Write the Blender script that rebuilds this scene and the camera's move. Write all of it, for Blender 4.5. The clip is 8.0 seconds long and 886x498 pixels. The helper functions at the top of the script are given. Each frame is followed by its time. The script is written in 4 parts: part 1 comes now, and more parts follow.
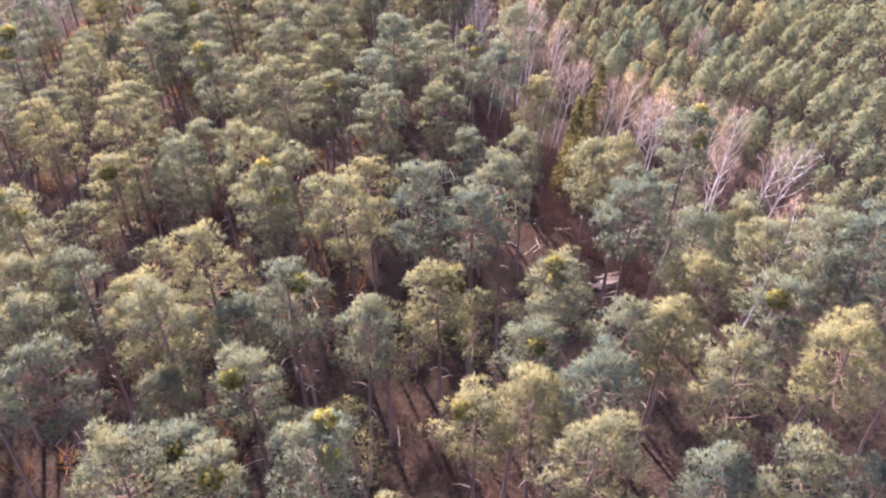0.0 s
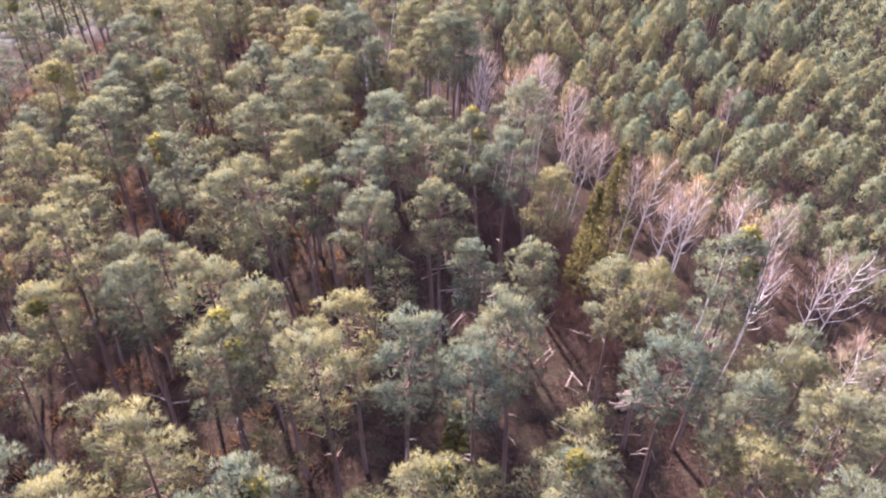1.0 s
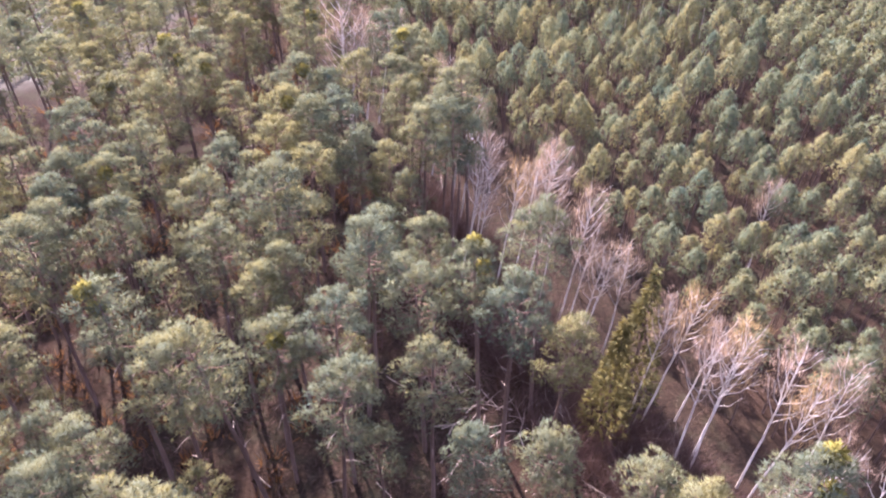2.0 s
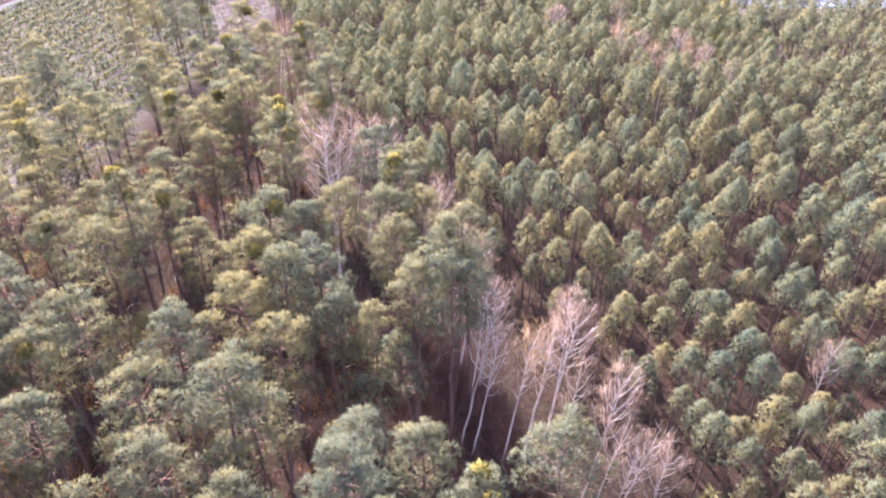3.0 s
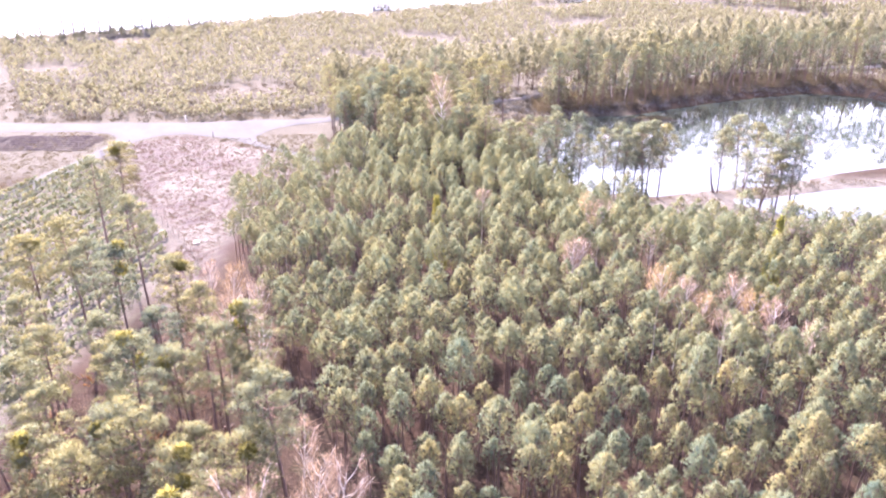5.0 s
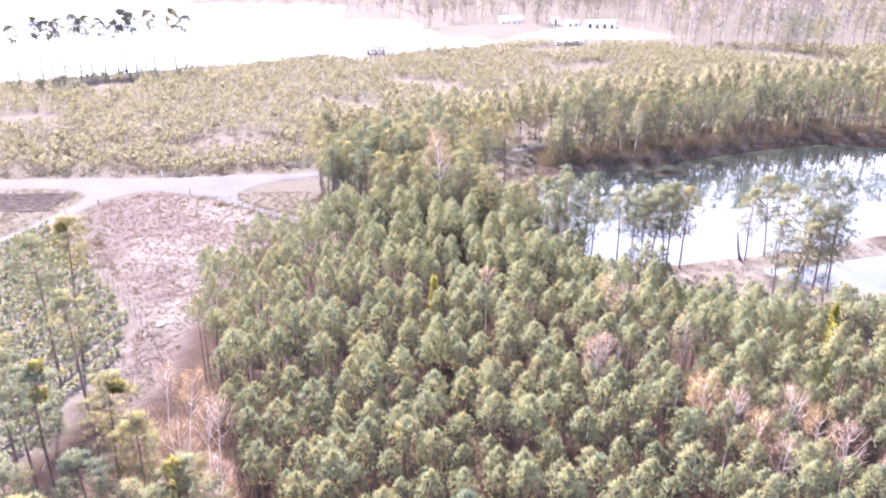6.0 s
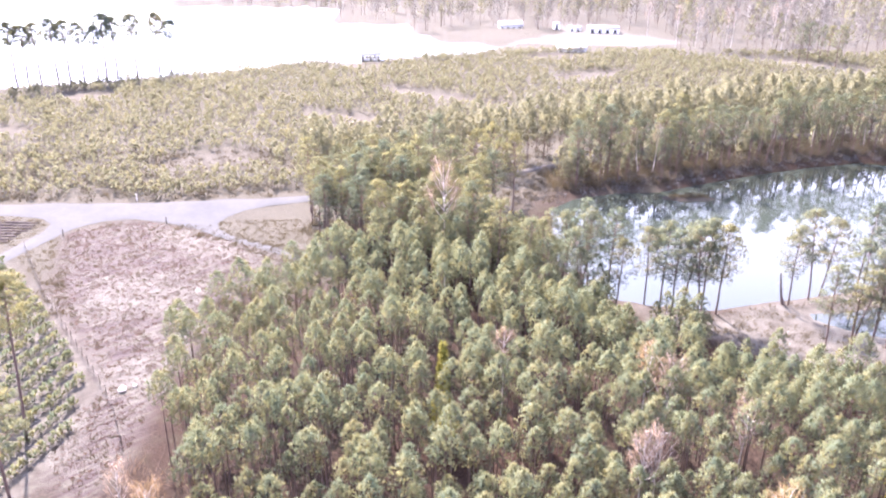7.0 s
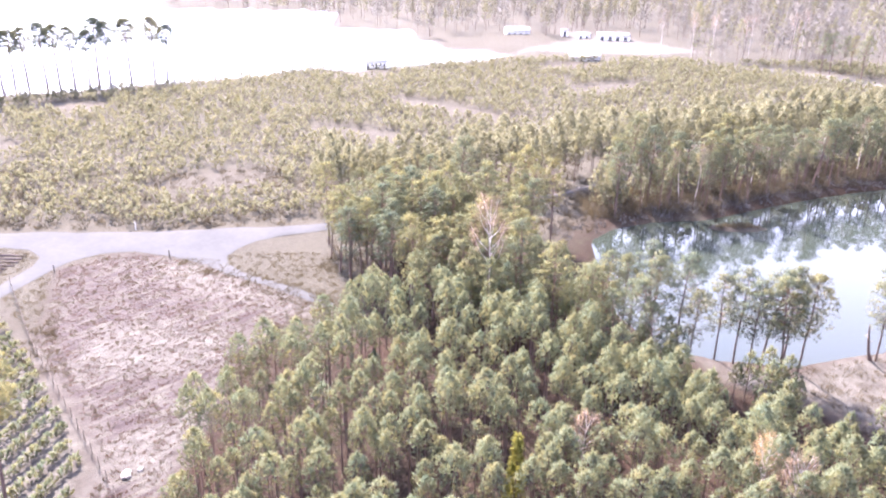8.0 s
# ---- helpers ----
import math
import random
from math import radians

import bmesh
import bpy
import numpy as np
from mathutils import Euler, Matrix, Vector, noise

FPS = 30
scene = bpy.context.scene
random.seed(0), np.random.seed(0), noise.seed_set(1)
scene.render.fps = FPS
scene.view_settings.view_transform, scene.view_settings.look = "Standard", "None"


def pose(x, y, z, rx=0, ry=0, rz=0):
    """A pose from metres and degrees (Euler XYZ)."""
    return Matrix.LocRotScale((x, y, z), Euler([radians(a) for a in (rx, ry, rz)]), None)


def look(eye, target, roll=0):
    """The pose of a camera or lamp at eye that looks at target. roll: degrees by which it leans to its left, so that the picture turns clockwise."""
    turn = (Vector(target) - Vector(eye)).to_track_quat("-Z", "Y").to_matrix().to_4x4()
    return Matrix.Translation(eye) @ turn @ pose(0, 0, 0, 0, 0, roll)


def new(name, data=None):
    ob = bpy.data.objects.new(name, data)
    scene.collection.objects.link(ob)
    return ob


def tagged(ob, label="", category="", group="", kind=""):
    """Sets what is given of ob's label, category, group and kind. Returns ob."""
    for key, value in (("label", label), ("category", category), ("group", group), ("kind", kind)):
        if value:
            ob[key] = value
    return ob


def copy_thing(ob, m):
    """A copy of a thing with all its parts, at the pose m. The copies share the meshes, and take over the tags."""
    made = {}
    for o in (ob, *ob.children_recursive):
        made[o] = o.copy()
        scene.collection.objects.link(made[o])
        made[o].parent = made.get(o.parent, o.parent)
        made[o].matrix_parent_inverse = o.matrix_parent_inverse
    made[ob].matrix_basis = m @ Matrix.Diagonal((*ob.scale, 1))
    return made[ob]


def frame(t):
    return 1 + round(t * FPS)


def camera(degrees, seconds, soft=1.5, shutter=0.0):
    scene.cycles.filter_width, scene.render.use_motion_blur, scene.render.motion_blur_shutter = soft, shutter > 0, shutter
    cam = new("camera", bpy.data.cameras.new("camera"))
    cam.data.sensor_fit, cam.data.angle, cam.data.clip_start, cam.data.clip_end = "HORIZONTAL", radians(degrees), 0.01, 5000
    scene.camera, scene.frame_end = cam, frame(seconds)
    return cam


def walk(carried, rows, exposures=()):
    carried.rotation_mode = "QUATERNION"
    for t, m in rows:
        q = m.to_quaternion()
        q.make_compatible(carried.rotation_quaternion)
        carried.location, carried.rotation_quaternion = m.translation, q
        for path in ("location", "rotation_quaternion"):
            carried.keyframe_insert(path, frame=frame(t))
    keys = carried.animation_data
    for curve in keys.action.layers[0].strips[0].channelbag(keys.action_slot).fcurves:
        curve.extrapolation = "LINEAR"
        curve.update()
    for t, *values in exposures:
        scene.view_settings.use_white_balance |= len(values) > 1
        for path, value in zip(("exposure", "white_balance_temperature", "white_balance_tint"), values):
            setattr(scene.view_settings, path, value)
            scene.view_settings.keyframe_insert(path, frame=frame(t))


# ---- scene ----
cam = camera(59.8, 8.0, soft=2.2)
# seconds, x, y, z, yaw, pitch, roll
PATH_ROWS = [
    (0.0, 0.00, 0.00, 50.22, 0.00, -40.08, -0.11),
    (0.5, 0.30, 6.61, 50.69, 0.21, -40.18, -0.02),
    (1.0, 0.42, 13.64, 51.16, 0.23, -40.21, 0.02),
    (1.2, 0.46, 16.68, 51.35, 0.24, -40.25, 0.03),
    (2.3, 0.46, 33.24, 52.43, 0.34, -40.23, -0.50),
    (2.5, 0.48, 36.22, 52.49, 0.34, -39.33, -0.46),
    (3.0, 0.46, 43.45, 52.40, 0.28, -36.76, -0.53),
    (3.5, 0.49, 50.68, 52.32, 0.17, -33.95, -0.48),
    (4.0, 0.56, 57.87, 52.24, 0.10, -31.24, -0.52),
    (4.5, 0.69, 65.37, 52.06, 0.07, -28.39, -0.52),
    (5.0, 0.86, 72.90, 52.01, 0.03, -25.61, -0.42),
    (5.2, 0.84, 76.11, 51.92, -0.03, -24.56, -0.46),
    (6.3, 0.36, 93.21, 51.53, -0.34, -22.86, -0.48),
    (6.5, 0.16, 96.43, 51.47, -0.40, -22.81, -0.53),
    (7.0, -1.14, 104.37, 51.53, -0.70, -22.85, -0.70),
    (7.5, -4.01, 112.11, 51.62, -0.86, -22.82, -0.89),
    (8.0, -8.30, 119.12, 51.76, -1.35, -22.75, -1.25),
]
walk(cam, [(t, pose(x, y, z, 90 + pitch, roll, yaw)) for t, x, y, z, yaw, pitch, roll in PATH_ROWS],
     exposures=[(0.0, 2.96, 5380, 44), (2.5, 2.96, 5270, 42), (3.5, 3.3, 5270, 43), (3.8, 3.38, 5420, 46), (4.0, 3.63, 5450, 68), (4.2, 3.56, 5500, 55), (4.5, 3.56, 5500, 44),
                (5.0, 3.57, 5340, 42), (6.5, 3.48, 5260, 37), (8.0, 3.44, 5260, 35)])

# ---------------------------------------------------------------- light
SUN_AZ, SUN_EL = -22.0, 40.0          # degrees from +y towards +x, and above the horizon
world = bpy.data.worlds.new("world")
scene.world = world
world.use_nodes = True
wn, wl = world.node_tree.nodes, world.node_tree.links
sky = wn.new("ShaderNodeTexSky")
sky.sky_type = "NISHITA"
sky.sun_disc = False
sky.sun_elevation = radians(SUN_EL)
sky.sun_rotation = radians(SUN_AZ)
sky.air_density, sky.dust_density = 1.2, 1.0
# thin broken cloud over the clear sky
coord = wn.new("ShaderNodeTexCoord")
cloud = wn.new("ShaderNodeTexNoise")
cloud.inputs["Scale"].default_value, cloud.inputs["Detail"].default_value = 3.2, 6.0
wl.new(coord.outputs["Generated"], cloud.inputs["Vector"])
cover = wn.new("ShaderNodeMapRange")
cover.inputs["From Min"].default_value, cover.inputs["From Max"].default_value = 0.2, 0.4
wl.new(cloud.outputs["Fac"], cover.inputs["Value"])
grey = wn.new("ShaderNodeRGBToBW")
wl.new(sky.outputs[0], grey.inputs[0])
puff = wn.new("ShaderNodeMix")
puff.data_type, puff.blend_type = "RGBA", "MULTIPLY"
puff.inputs[0].default_value = 1.0
puff.inputs[7].default_value = (1.35, 1.35, 1.38, 1)
wl.new(grey.outputs[0], puff.inputs[6])
both = wn.new("ShaderNodeMix")
both.data_type = "RGBA"
wl.new(cover.outputs[0], both.inputs[0])
wl.new(sky.outputs[0], both.inputs[6])
wl.new(puff.outputs[2], both.inputs[7])
wl.new(both.outputs[2], wn["Background"].inputs[0])
wn["Background"].inputs[1].default_value = 0.115
sun = new("sun", bpy.data.lights.new("sun", "SUN"))
sun.data.energy, sun.data.angle, sun.data.color = 5.0, radians(1.5), (1.0, 0.82, 0.53)
a, e = radians(SUN_AZ), radians(SUN_EL)
to_sun = Vector((math.sin(a) * math.cos(e), math.cos(a) * math.cos(e), math.sin(e)))
sun.matrix_world = look(to_sun * 300, (0, 0, 0))


# ---------------------------------------------------------------- materials
def material(name, rough=0.9, spec=0.2):
    m = bpy.data.materials.new(name)
    m.use_nodes = True
    b = m.node_tree.nodes["Principled BSDF"]
    b.inputs["Roughness"].default_value = rough
    b.inputs["Specular IOR Level"].default_value = spec
    return m, m.node_tree.nodes, m.node_tree.links, b


def ramp(nodes, stops):
    r = nodes.new("ShaderNodeValToRGB")
    while len(r.color_ramp.elements) < len(stops):
        r.color_ramp.elements.new(0.5)
    for el, (p, c) in zip(r.color_ramp.elements, stops):
        el.position, el.color = p, (*c, 1)
    return r


def noise_node(nodes, links, scale, detail=4.0, vec=None, rough=0.55):
    n = nodes.new("ShaderNodeTexNoise")
    n.inputs["Scale"].default_value, n.inputs["Detail"].default_value, n.inputs["Roughness"].default_value = scale, detail, rough
    if vec is not None:
        links.new(vec, n.inputs["Vector"])
    return n


def mixer(nodes, links, fac, a, b, mode="MIX"):
    m = nodes.new("ShaderNodeMix")
    m.data_type, m.blend_type = "RGBA", mode
    for sock, val in ((m.inputs[0], fac), (m.inputs[6], a), (m.inputs[7], b)):
        if hasattr(val, "is_linked"):
            links.new(val, sock)
        elif isinstance(val, (int, float)):
            sock.default_value = val
        else:
            sock.default_value = (*val, 1)
    return m.outputs[2]


def world_pos(nodes):
    return nodes.new("ShaderNodeNewGeometry").outputs["Position"]


def leaf_material(name, stops, through_share, whole_stand=False):
    """Needles or twigs: tone by tree, by clump and by tuft, with light passing through."""
    m, n, l, b = material(name, 0.9, 0.04)
    out = n["Material Output"]
    geo = n.new("ShaderNodeNewGeometry")
    if whole_stand:
        tree_tone = noise_node(n, l, 0.33, 1.0, geo.outputs["Position"]).outputs["Fac"]
    else:
        tree_tone = n.new("ShaderNodeObjectInfo").outputs["Random"]
    clump = noise_node(n, l, 0.9, 2.0, geo.outputs["Position"]).outputs["Fac"]
    add = n.new("ShaderNodeMath")
    add.operation = "MULTIPLY_ADD"
    l.new(tree_tone, add.inputs[0])
    add.inputs[1].default_value = 0.45
    l.new(clump, add.inputs[2])
    add2 = n.new("ShaderNodeMath")
    add2.operation = "MULTIPLY_ADD"
    l.new(geo.outputs["Random Per Island"], add2.inputs[0])
    add2.inputs[1].default_value = 0.05
    l.new(add.outputs[0], add2.inputs[2])
    sub = n.new("ShaderNodeMapRange")
    sub.inputs["From Min"].default_value, sub.inputs["From Max"].default_value = 0.38, 1.15
    l.new(add2.outputs[0], sub.inputs["Value"])
    r = ramp(n, stops)
    l.new(sub.outputs[0], r.inputs[0])
    l.new(r.outputs[0], b.inputs["Base Color"])
    tr = n.new("ShaderNodeBsdfTranslucent")
    warm = mixer(n, l, 1.0, r.outputs[0], (1.2, 1.1, 0.75), "MULTIPLY")
    l.new(warm, tr.inputs[0])
    mix = n.new("ShaderNodeMixShader")
    mix.inputs[0].default_value = through_share
    l.new(b.outputs[0], mix.inputs[1])
    l.new(tr.outputs[0], mix.inputs[2])
    l.new(mix.outputs[0], out.inputs["Surface"])
    return m


NEEDLES = [(0.0, (0.062, 0.088, 0.078)), (0.42, (0.1, 0.115, 0.08)), (0.72, (0.138, 0.138, 0.075)), (1.0, (0.152, 0.147, 0.072))]
YOUNG = [(0.0, (0.058, 0.089, 0.077)), (0.4, (0.097, 0.118, 0.082)), (0.75, (0.143, 0.142, 0.08)), (1.0, (0.17, 0.158, 0.077))]
# distant needles: distance haze is mixed into the colour, paler and greyer than YOUNG
FAR_HAZED = [(0.0, (0.0912, 0.1003, 0.0756)), (0.5, (0.1326, 0.1379, 0.1008)), (0.85, (0.1658, 0.163, 0.1176)), (1.0, (0.1989, 0.1881, 0.1344))]
needles_old = leaf_material("mature_pine_needles", NEEDLES, 0.4)
needles_young = leaf_material("young_pine_needles", YOUNG, 0.38)
needles_stand = leaf_material("pine_stand_needles", YOUNG, 0.38, True)
needles_hazed = leaf_material("hazed_far_pine_needles", FAR_HAZED, 0.4, True)
needles_spruce = leaf_material("spruce_needles", [(0.0, (0.085, 0.09, 0.045)), (1.0, (0.17, 0.155, 0.07))], 0.35)
twigs_birch = leaf_material("birch_twigs", [(0.0, (0.135, 0.1, 0.086)), (0.6, (0.18, 0.136, 0.11)), (1.0, (0.23, 0.175, 0.125))], 0.15)
twigs_far = leaf_material("far_bare_twigs", [(0.0, (0.08, 0.08, 0.082)), (1.0, (0.15, 0.145, 0.145))], 0.1, True)
twigs_yellow = leaf_material("yellow_spring_leaves", [(0.0, (0.17, 0.12, 0.075)), (1.0, (0.24, 0.175, 0.09))], 0.2)
mistletoe_leaf = leaf_material("mistletoe_leaves", [(0.0, (0.11, 0.11, 0.035)), (1.0, (0.18, 0.168, 0.048))], 0.35)


def bark_material(name, low, high, pale=None):
    m, n, l, b = material(name, 0.92, 0.1)
    p = world_pos(n)
    fine = noise_node(n, l, 7.0, 5.0, p, 0.7)
    r = ramp(n, [(0.3, low), (0.7, high)])
    l.new(fine.outputs["Fac"], r.inputs[0])
    col = r.outputs[0]
    if pale:
        big = noise_node(n, l, 0.5, 2.0, p)
        step = ramp(n, [(0.45, (0, 0, 0)), (0.6, (1, 1, 1))])
        l.new(big.outputs["Fac"], step.inputs[0])
        col = mixer(n, l, step.outputs[0], col, pale)
    l.new(col, b.inputs["Base Color"])
    bump = n.new("ShaderNodeBump")
    bump.inputs["Strength"].default_value, bump.inputs["Distance"].default_value = 0.5, 0.05
    l.new(fine.outputs["Fac"], bump.inputs["Height"])
    l.new(bump.outputs[0], b.inputs["Normal"])
    return m


bark_pine = bark_material("pine_bark", (0.055, 0.04, 0.036), (0.13, 0.09, 0.076), (0.105, 0.076, 0.066))
bark_orange = bark_material("upper_pine_bark", (0.07, 0.05, 0.042), (0.15, 0.1, 0.078))
bark_birch = bark_material("birch_bark", (0.32, 0.29, 0.28), (0.52, 0.49, 0.47))
bark_grey = bark_material("grey_dead_wood", (0.17, 0.14, 0.13), (0.32, 0.27, 0.24))


def ground_material():
    """Litter of the pine wood; heath, sand and grass where the zone weights say so."""
    m, n, l, b = material("ground_soil", 0.97, 0.05)
    p = world_pos(n)
    big, mid, fine = noise_node(n, l, 0.045, 3, p), noise_node(n, l, 0.5, 4, p), noise_node(n, l, 3.5, 5, p, 0.7)
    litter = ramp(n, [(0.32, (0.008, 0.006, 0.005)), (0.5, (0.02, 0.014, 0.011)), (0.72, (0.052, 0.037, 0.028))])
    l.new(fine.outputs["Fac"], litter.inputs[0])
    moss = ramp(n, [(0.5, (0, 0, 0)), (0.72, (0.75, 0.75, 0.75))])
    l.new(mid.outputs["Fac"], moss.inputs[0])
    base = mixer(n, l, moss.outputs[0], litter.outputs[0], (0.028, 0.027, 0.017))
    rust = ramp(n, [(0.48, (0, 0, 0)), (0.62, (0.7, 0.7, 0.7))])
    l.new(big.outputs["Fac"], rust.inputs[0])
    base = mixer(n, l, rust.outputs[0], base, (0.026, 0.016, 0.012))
    zone = n.new("ShaderNodeVertexColor")
    zone.layer_name = "zone"
    sep = n.new("ShaderNodeSeparateColor")
    l.new(zone.outputs[0], sep.inputs[0])
    heath = ramp(n, [(0.38, (0.03, 0.024, 0.025)), (0.48, (0.047, 0.039, 0.039)), (0.55, (0.06, 0.056, 0.05)), (0.66, (0.083, 0.08, 0.068))])
    wob = noise_node(n, l, 1.6, 6, p, 0.75)
    # old plough rows draw the heath out in streaks
    along = n.new("ShaderNodeMapping")
    along.vector_type = "TEXTURE"
    along.inputs["Rotation"].default_value[2] = radians(-45)
    along.inputs["Scale"].default_value = (0.4, 4.5, 1.0)
    l.new(p, along.inputs["Vector"])
    streak = noise_node(n, l, 0.9, 5, along.outputs[0], 0.65)
    half = n.new("ShaderNodeMath")
    half.operation = "MULTIPLY_ADD"
    l.new(streak.outputs["Fac"], half.inputs[0])
    half.inputs[1].default_value = 0.75
    quarter = n.new("ShaderNodeMath")
    quarter.operation = "MULTIPLY"
    quarter.inputs[1].default_value = 0.25
    l.new(mid.outputs["Fac"], quarter.inputs[0])
    l.new(quarter.outputs[0], half.inputs[2])
    l.new(half.outputs[0], heath.inputs[0])
    sand = ramp(n, [(0.35, (0.056, 0.053, 0.047)), (0.65, (0.1, 0.097, 0.088))])
    l.new(mid.outputs["Fac"], sand.inputs[0])
    grass = ramp(n, [(0.3, (0.034, 0.033, 0.027)), (0.7, (0.066, 0.062, 0.051))])
    l.new(wob.outputs["Fac"], grass.inputs[0])
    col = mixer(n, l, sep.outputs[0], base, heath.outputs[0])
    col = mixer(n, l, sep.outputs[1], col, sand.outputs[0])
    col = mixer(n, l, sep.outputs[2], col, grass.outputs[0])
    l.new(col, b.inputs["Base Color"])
    bump = n.new("ShaderNodeBump")
    bump.inputs["Strength"].default_value, bump.inputs["Distance"].default_value = 0.8, 0.25
    l.new(fine.outputs["Fac"], bump.inputs["Height"])
    l.new(bump.outputs[0], b.inputs["Normal"])
    return m


def plain_noise_material(name, low, high, scale, rough=0.9, bump_d=0.05, spec=0.15):
    m, n, l, b = material(name, rough, spec)
    p = world_pos(n)
    a, c = noise_node(n, l, scale, 5, p, 0.65), noise_node(n, l, scale * 0.12, 2, p)
    r = ramp(n, [(0.3, low), (0.7, high)])
    add = n.new("ShaderNodeMath")
    add.operation = "MULTIPLY_ADD"
    l.new(c.outputs["Fac"], add.inputs[0])
    add.inputs[1].default_value = 0.5
    half = n.new("ShaderNodeMath")
    half.operation = "MULTIPLY"
    l.new(a.outputs["Fac"], half.inputs[0])
    half.inputs[1].default_value = 0.5
    l.new(half.outputs[0], add.inputs[2])
    l.new(add.outputs[0], r.inputs[0])
    l.new(r.outputs[0], b.inputs["Base Color"])
    bump = n.new("ShaderNodeBump")
    bump.inputs["Strength"].default_value, bump.inputs["Distance"].default_value = 0.6, bump_d
    l.new(a.outputs["Fac"], bump.inputs["Height"])
    l.new(bump.outputs[0], b.inputs["Normal"])
    return m


soil = ground_material()
road_sand = plain_noise_material("pale_sand_road", (0.046, 0.048, 0.051), (0.068, 0.069, 0.072), 1.2, 1.0, 0.05, 0.02)
track_sand = plain_noise_material("sandy_track", (0.06, 0.056, 0.053), (0.092, 0.087, 0.083), 1.5, 1.0, 0.05, 0.02)
heath_tuft = leaf_material("dry_heather", [(0.0, (0.085, 0.058, 0.058)), (0.6, (0.125, 0.088, 0.082)), (1.0, (0.165, 0.122, 0.105))], 0.3)
dry_grass = leaf_material("dry_grass", [(0.0, (0.06, 0.052, 0.038)), (1.0, (0.11, 0.096, 0.066))], 0.25)
log_wood = plain_noise_material("felled_log_wood", (0.14, 0.11, 0.09), (0.27, 0.22, 0.185), 4.0)
stone_pale = plain_noise_material("pale_stone", (0.14, 0.135, 0.13), (0.24, 0.23, 0.22), 2.0)
wall_paint = plain_noise_material("weathered_white_wall", (0.5, 0.49, 0.47), (0.7, 0.69, 0.67), 0.8)
roof_tin = plain_noise_material("pale_metal_roof", (0.2, 0.2, 0.2), (0.3, 0.3, 0.3), 0.6, 0.6)
dark_opening = plain_noise_material("dark_opening", (0.02, 0.02, 0.02), (0.05, 0.05, 0.05), 1.0)


def water_material(name, rough, gloss):
    m, n, l, b = material(name, rough, gloss)
    b.inputs["Base Color"].default_value = (0.02, 0.026, 0.022, 1)
    b.inputs["IOR"].default_value = 1.33
    p = world_pos(n)
    ripple = noise_node(n, l, 0.9, 3, p)
    bump = n.new("ShaderNodeBump")
    bump.inputs["Strength"].default_value, bump.inputs["Distance"].default_value = 0.12, 0.02
    l.new(ripple.outputs["Fac"], bump.inputs["Height"])
    l.new(bump.outputs[0], b.inputs["Normal"])
    return m


water_skin = water_material("still_water", 0.03, 0.5)
lake_skin = water_material("rippled_lake_water", 0.22, 0.16)


# ---------------------------------------------------------------- mesh helpers
class Soup:
    """Triangles and quads gathered as arrays, then linked as one mesh."""

    def __init__(self):
        self.v, self.f3, self.f4, self.n, self.nv = [], [], [], 0, []

    def add(self, verts, tris=None, quads=None, normals=None):
        verts = np.asarray(verts, float).reshape(-1, 3)
        if tris is not None and len(tris):
            self.f3.append(np.asarray(tris, int) + self.n)
        if quads is not None and len(quads):
            self.f4.append(np.asarray(quads, int) + self.n)
        self.v.append(verts)
        if normals is not None:
            self.nv.append(np.asarray(normals, float).reshape(-1, 3))
        self.n += len(verts)

    def mesh(self, name, mat, smooth=False):
        v = np.concatenate(self.v) if self.v else np.zeros((0, 3))
        f3 = np.concatenate(self.f3) if self.f3 else np.zeros((0, 3), int)
        f4 = np.concatenate(self.f4) if self.f4 else np.zeros((0, 4), int)
        me = bpy.data.meshes.new(name)
        me.vertices.add(len(v))
        me.vertices.foreach_set("co", v.astype(np.float32).ravel())
        loops = np.concatenate([f3.ravel(), f4.ravel()]).astype(np.int32)
        me.loops.add(len(loops))
        me.loops.foreach_set("vertex_index", loops)
        starts = np.concatenate([np.arange(len(f3)) * 3, len(f3) * 3 + np.arange(len(f4)) * 4]).astype(np.int32)
        me.polygons.add(len(starts))
        me.polygons.foreach_set("loop_start", starts)
        if smooth:
            me.polygons.foreach_set("use_smooth", np.ones(len(starts), bool))
        me.materials.append(mat)
        me.update(calc_edges=True)
        me.validate()
        if self.nv:
            me.polygons.foreach_set("use_smooth", np.ones(len(me.polygons), bool))
            me.normals_split_custom_set_from_vertices(np.concatenate(self.nv).astype(np.float32))
        return me


def part_mesh(name, me, parent, label=""):
    ob = new(name, me)
    ob.parent = parent
    return tagged(ob, label) if label else ob


def tube(soup, pts, radii, sides=5):
    """A tapered tube along points."""
    pts, k = np.asarray(pts, float), np.arange(sides) * 2 * np.pi / sides
    d = np.gradient(pts, axis=0)
    d /= np.linalg.norm(d, axis=1)[:, None] + 1e-9
    ref = np.where(np.abs(d[:, 2:3]) > 0.9, [[1.0, 0, 0]], [[0, 0, 1.0]])
    u = np.cross(d, ref)
    u /= np.linalg.norm(u, axis=1)[:, None]
    w = np.cross(d, u)
    ring = pts[:, None] + np.asarray(radii)[:, None, None] * (u[:, None] * np.cos(k)[None, :, None] + w[:, None] * np.sin(k)[None, :, None])
    n = len(pts)
    i, j = np.meshgrid(np.arange(n - 1), np.arange(sides), indexing="ij")
    a, b = i * sides + j, i * sides + (j + 1) % sides
    quads = np.stack([a, b, b + sides, a + sides], -1).reshape(-1, 4)
    soup.add(ring.reshape(-1, 3), quads=quads)
    soup.add(np.vstack([ring[-1], pts[-1:]]), tris=[(q, (q + 1) % sides, sides) for q in range(sides)])


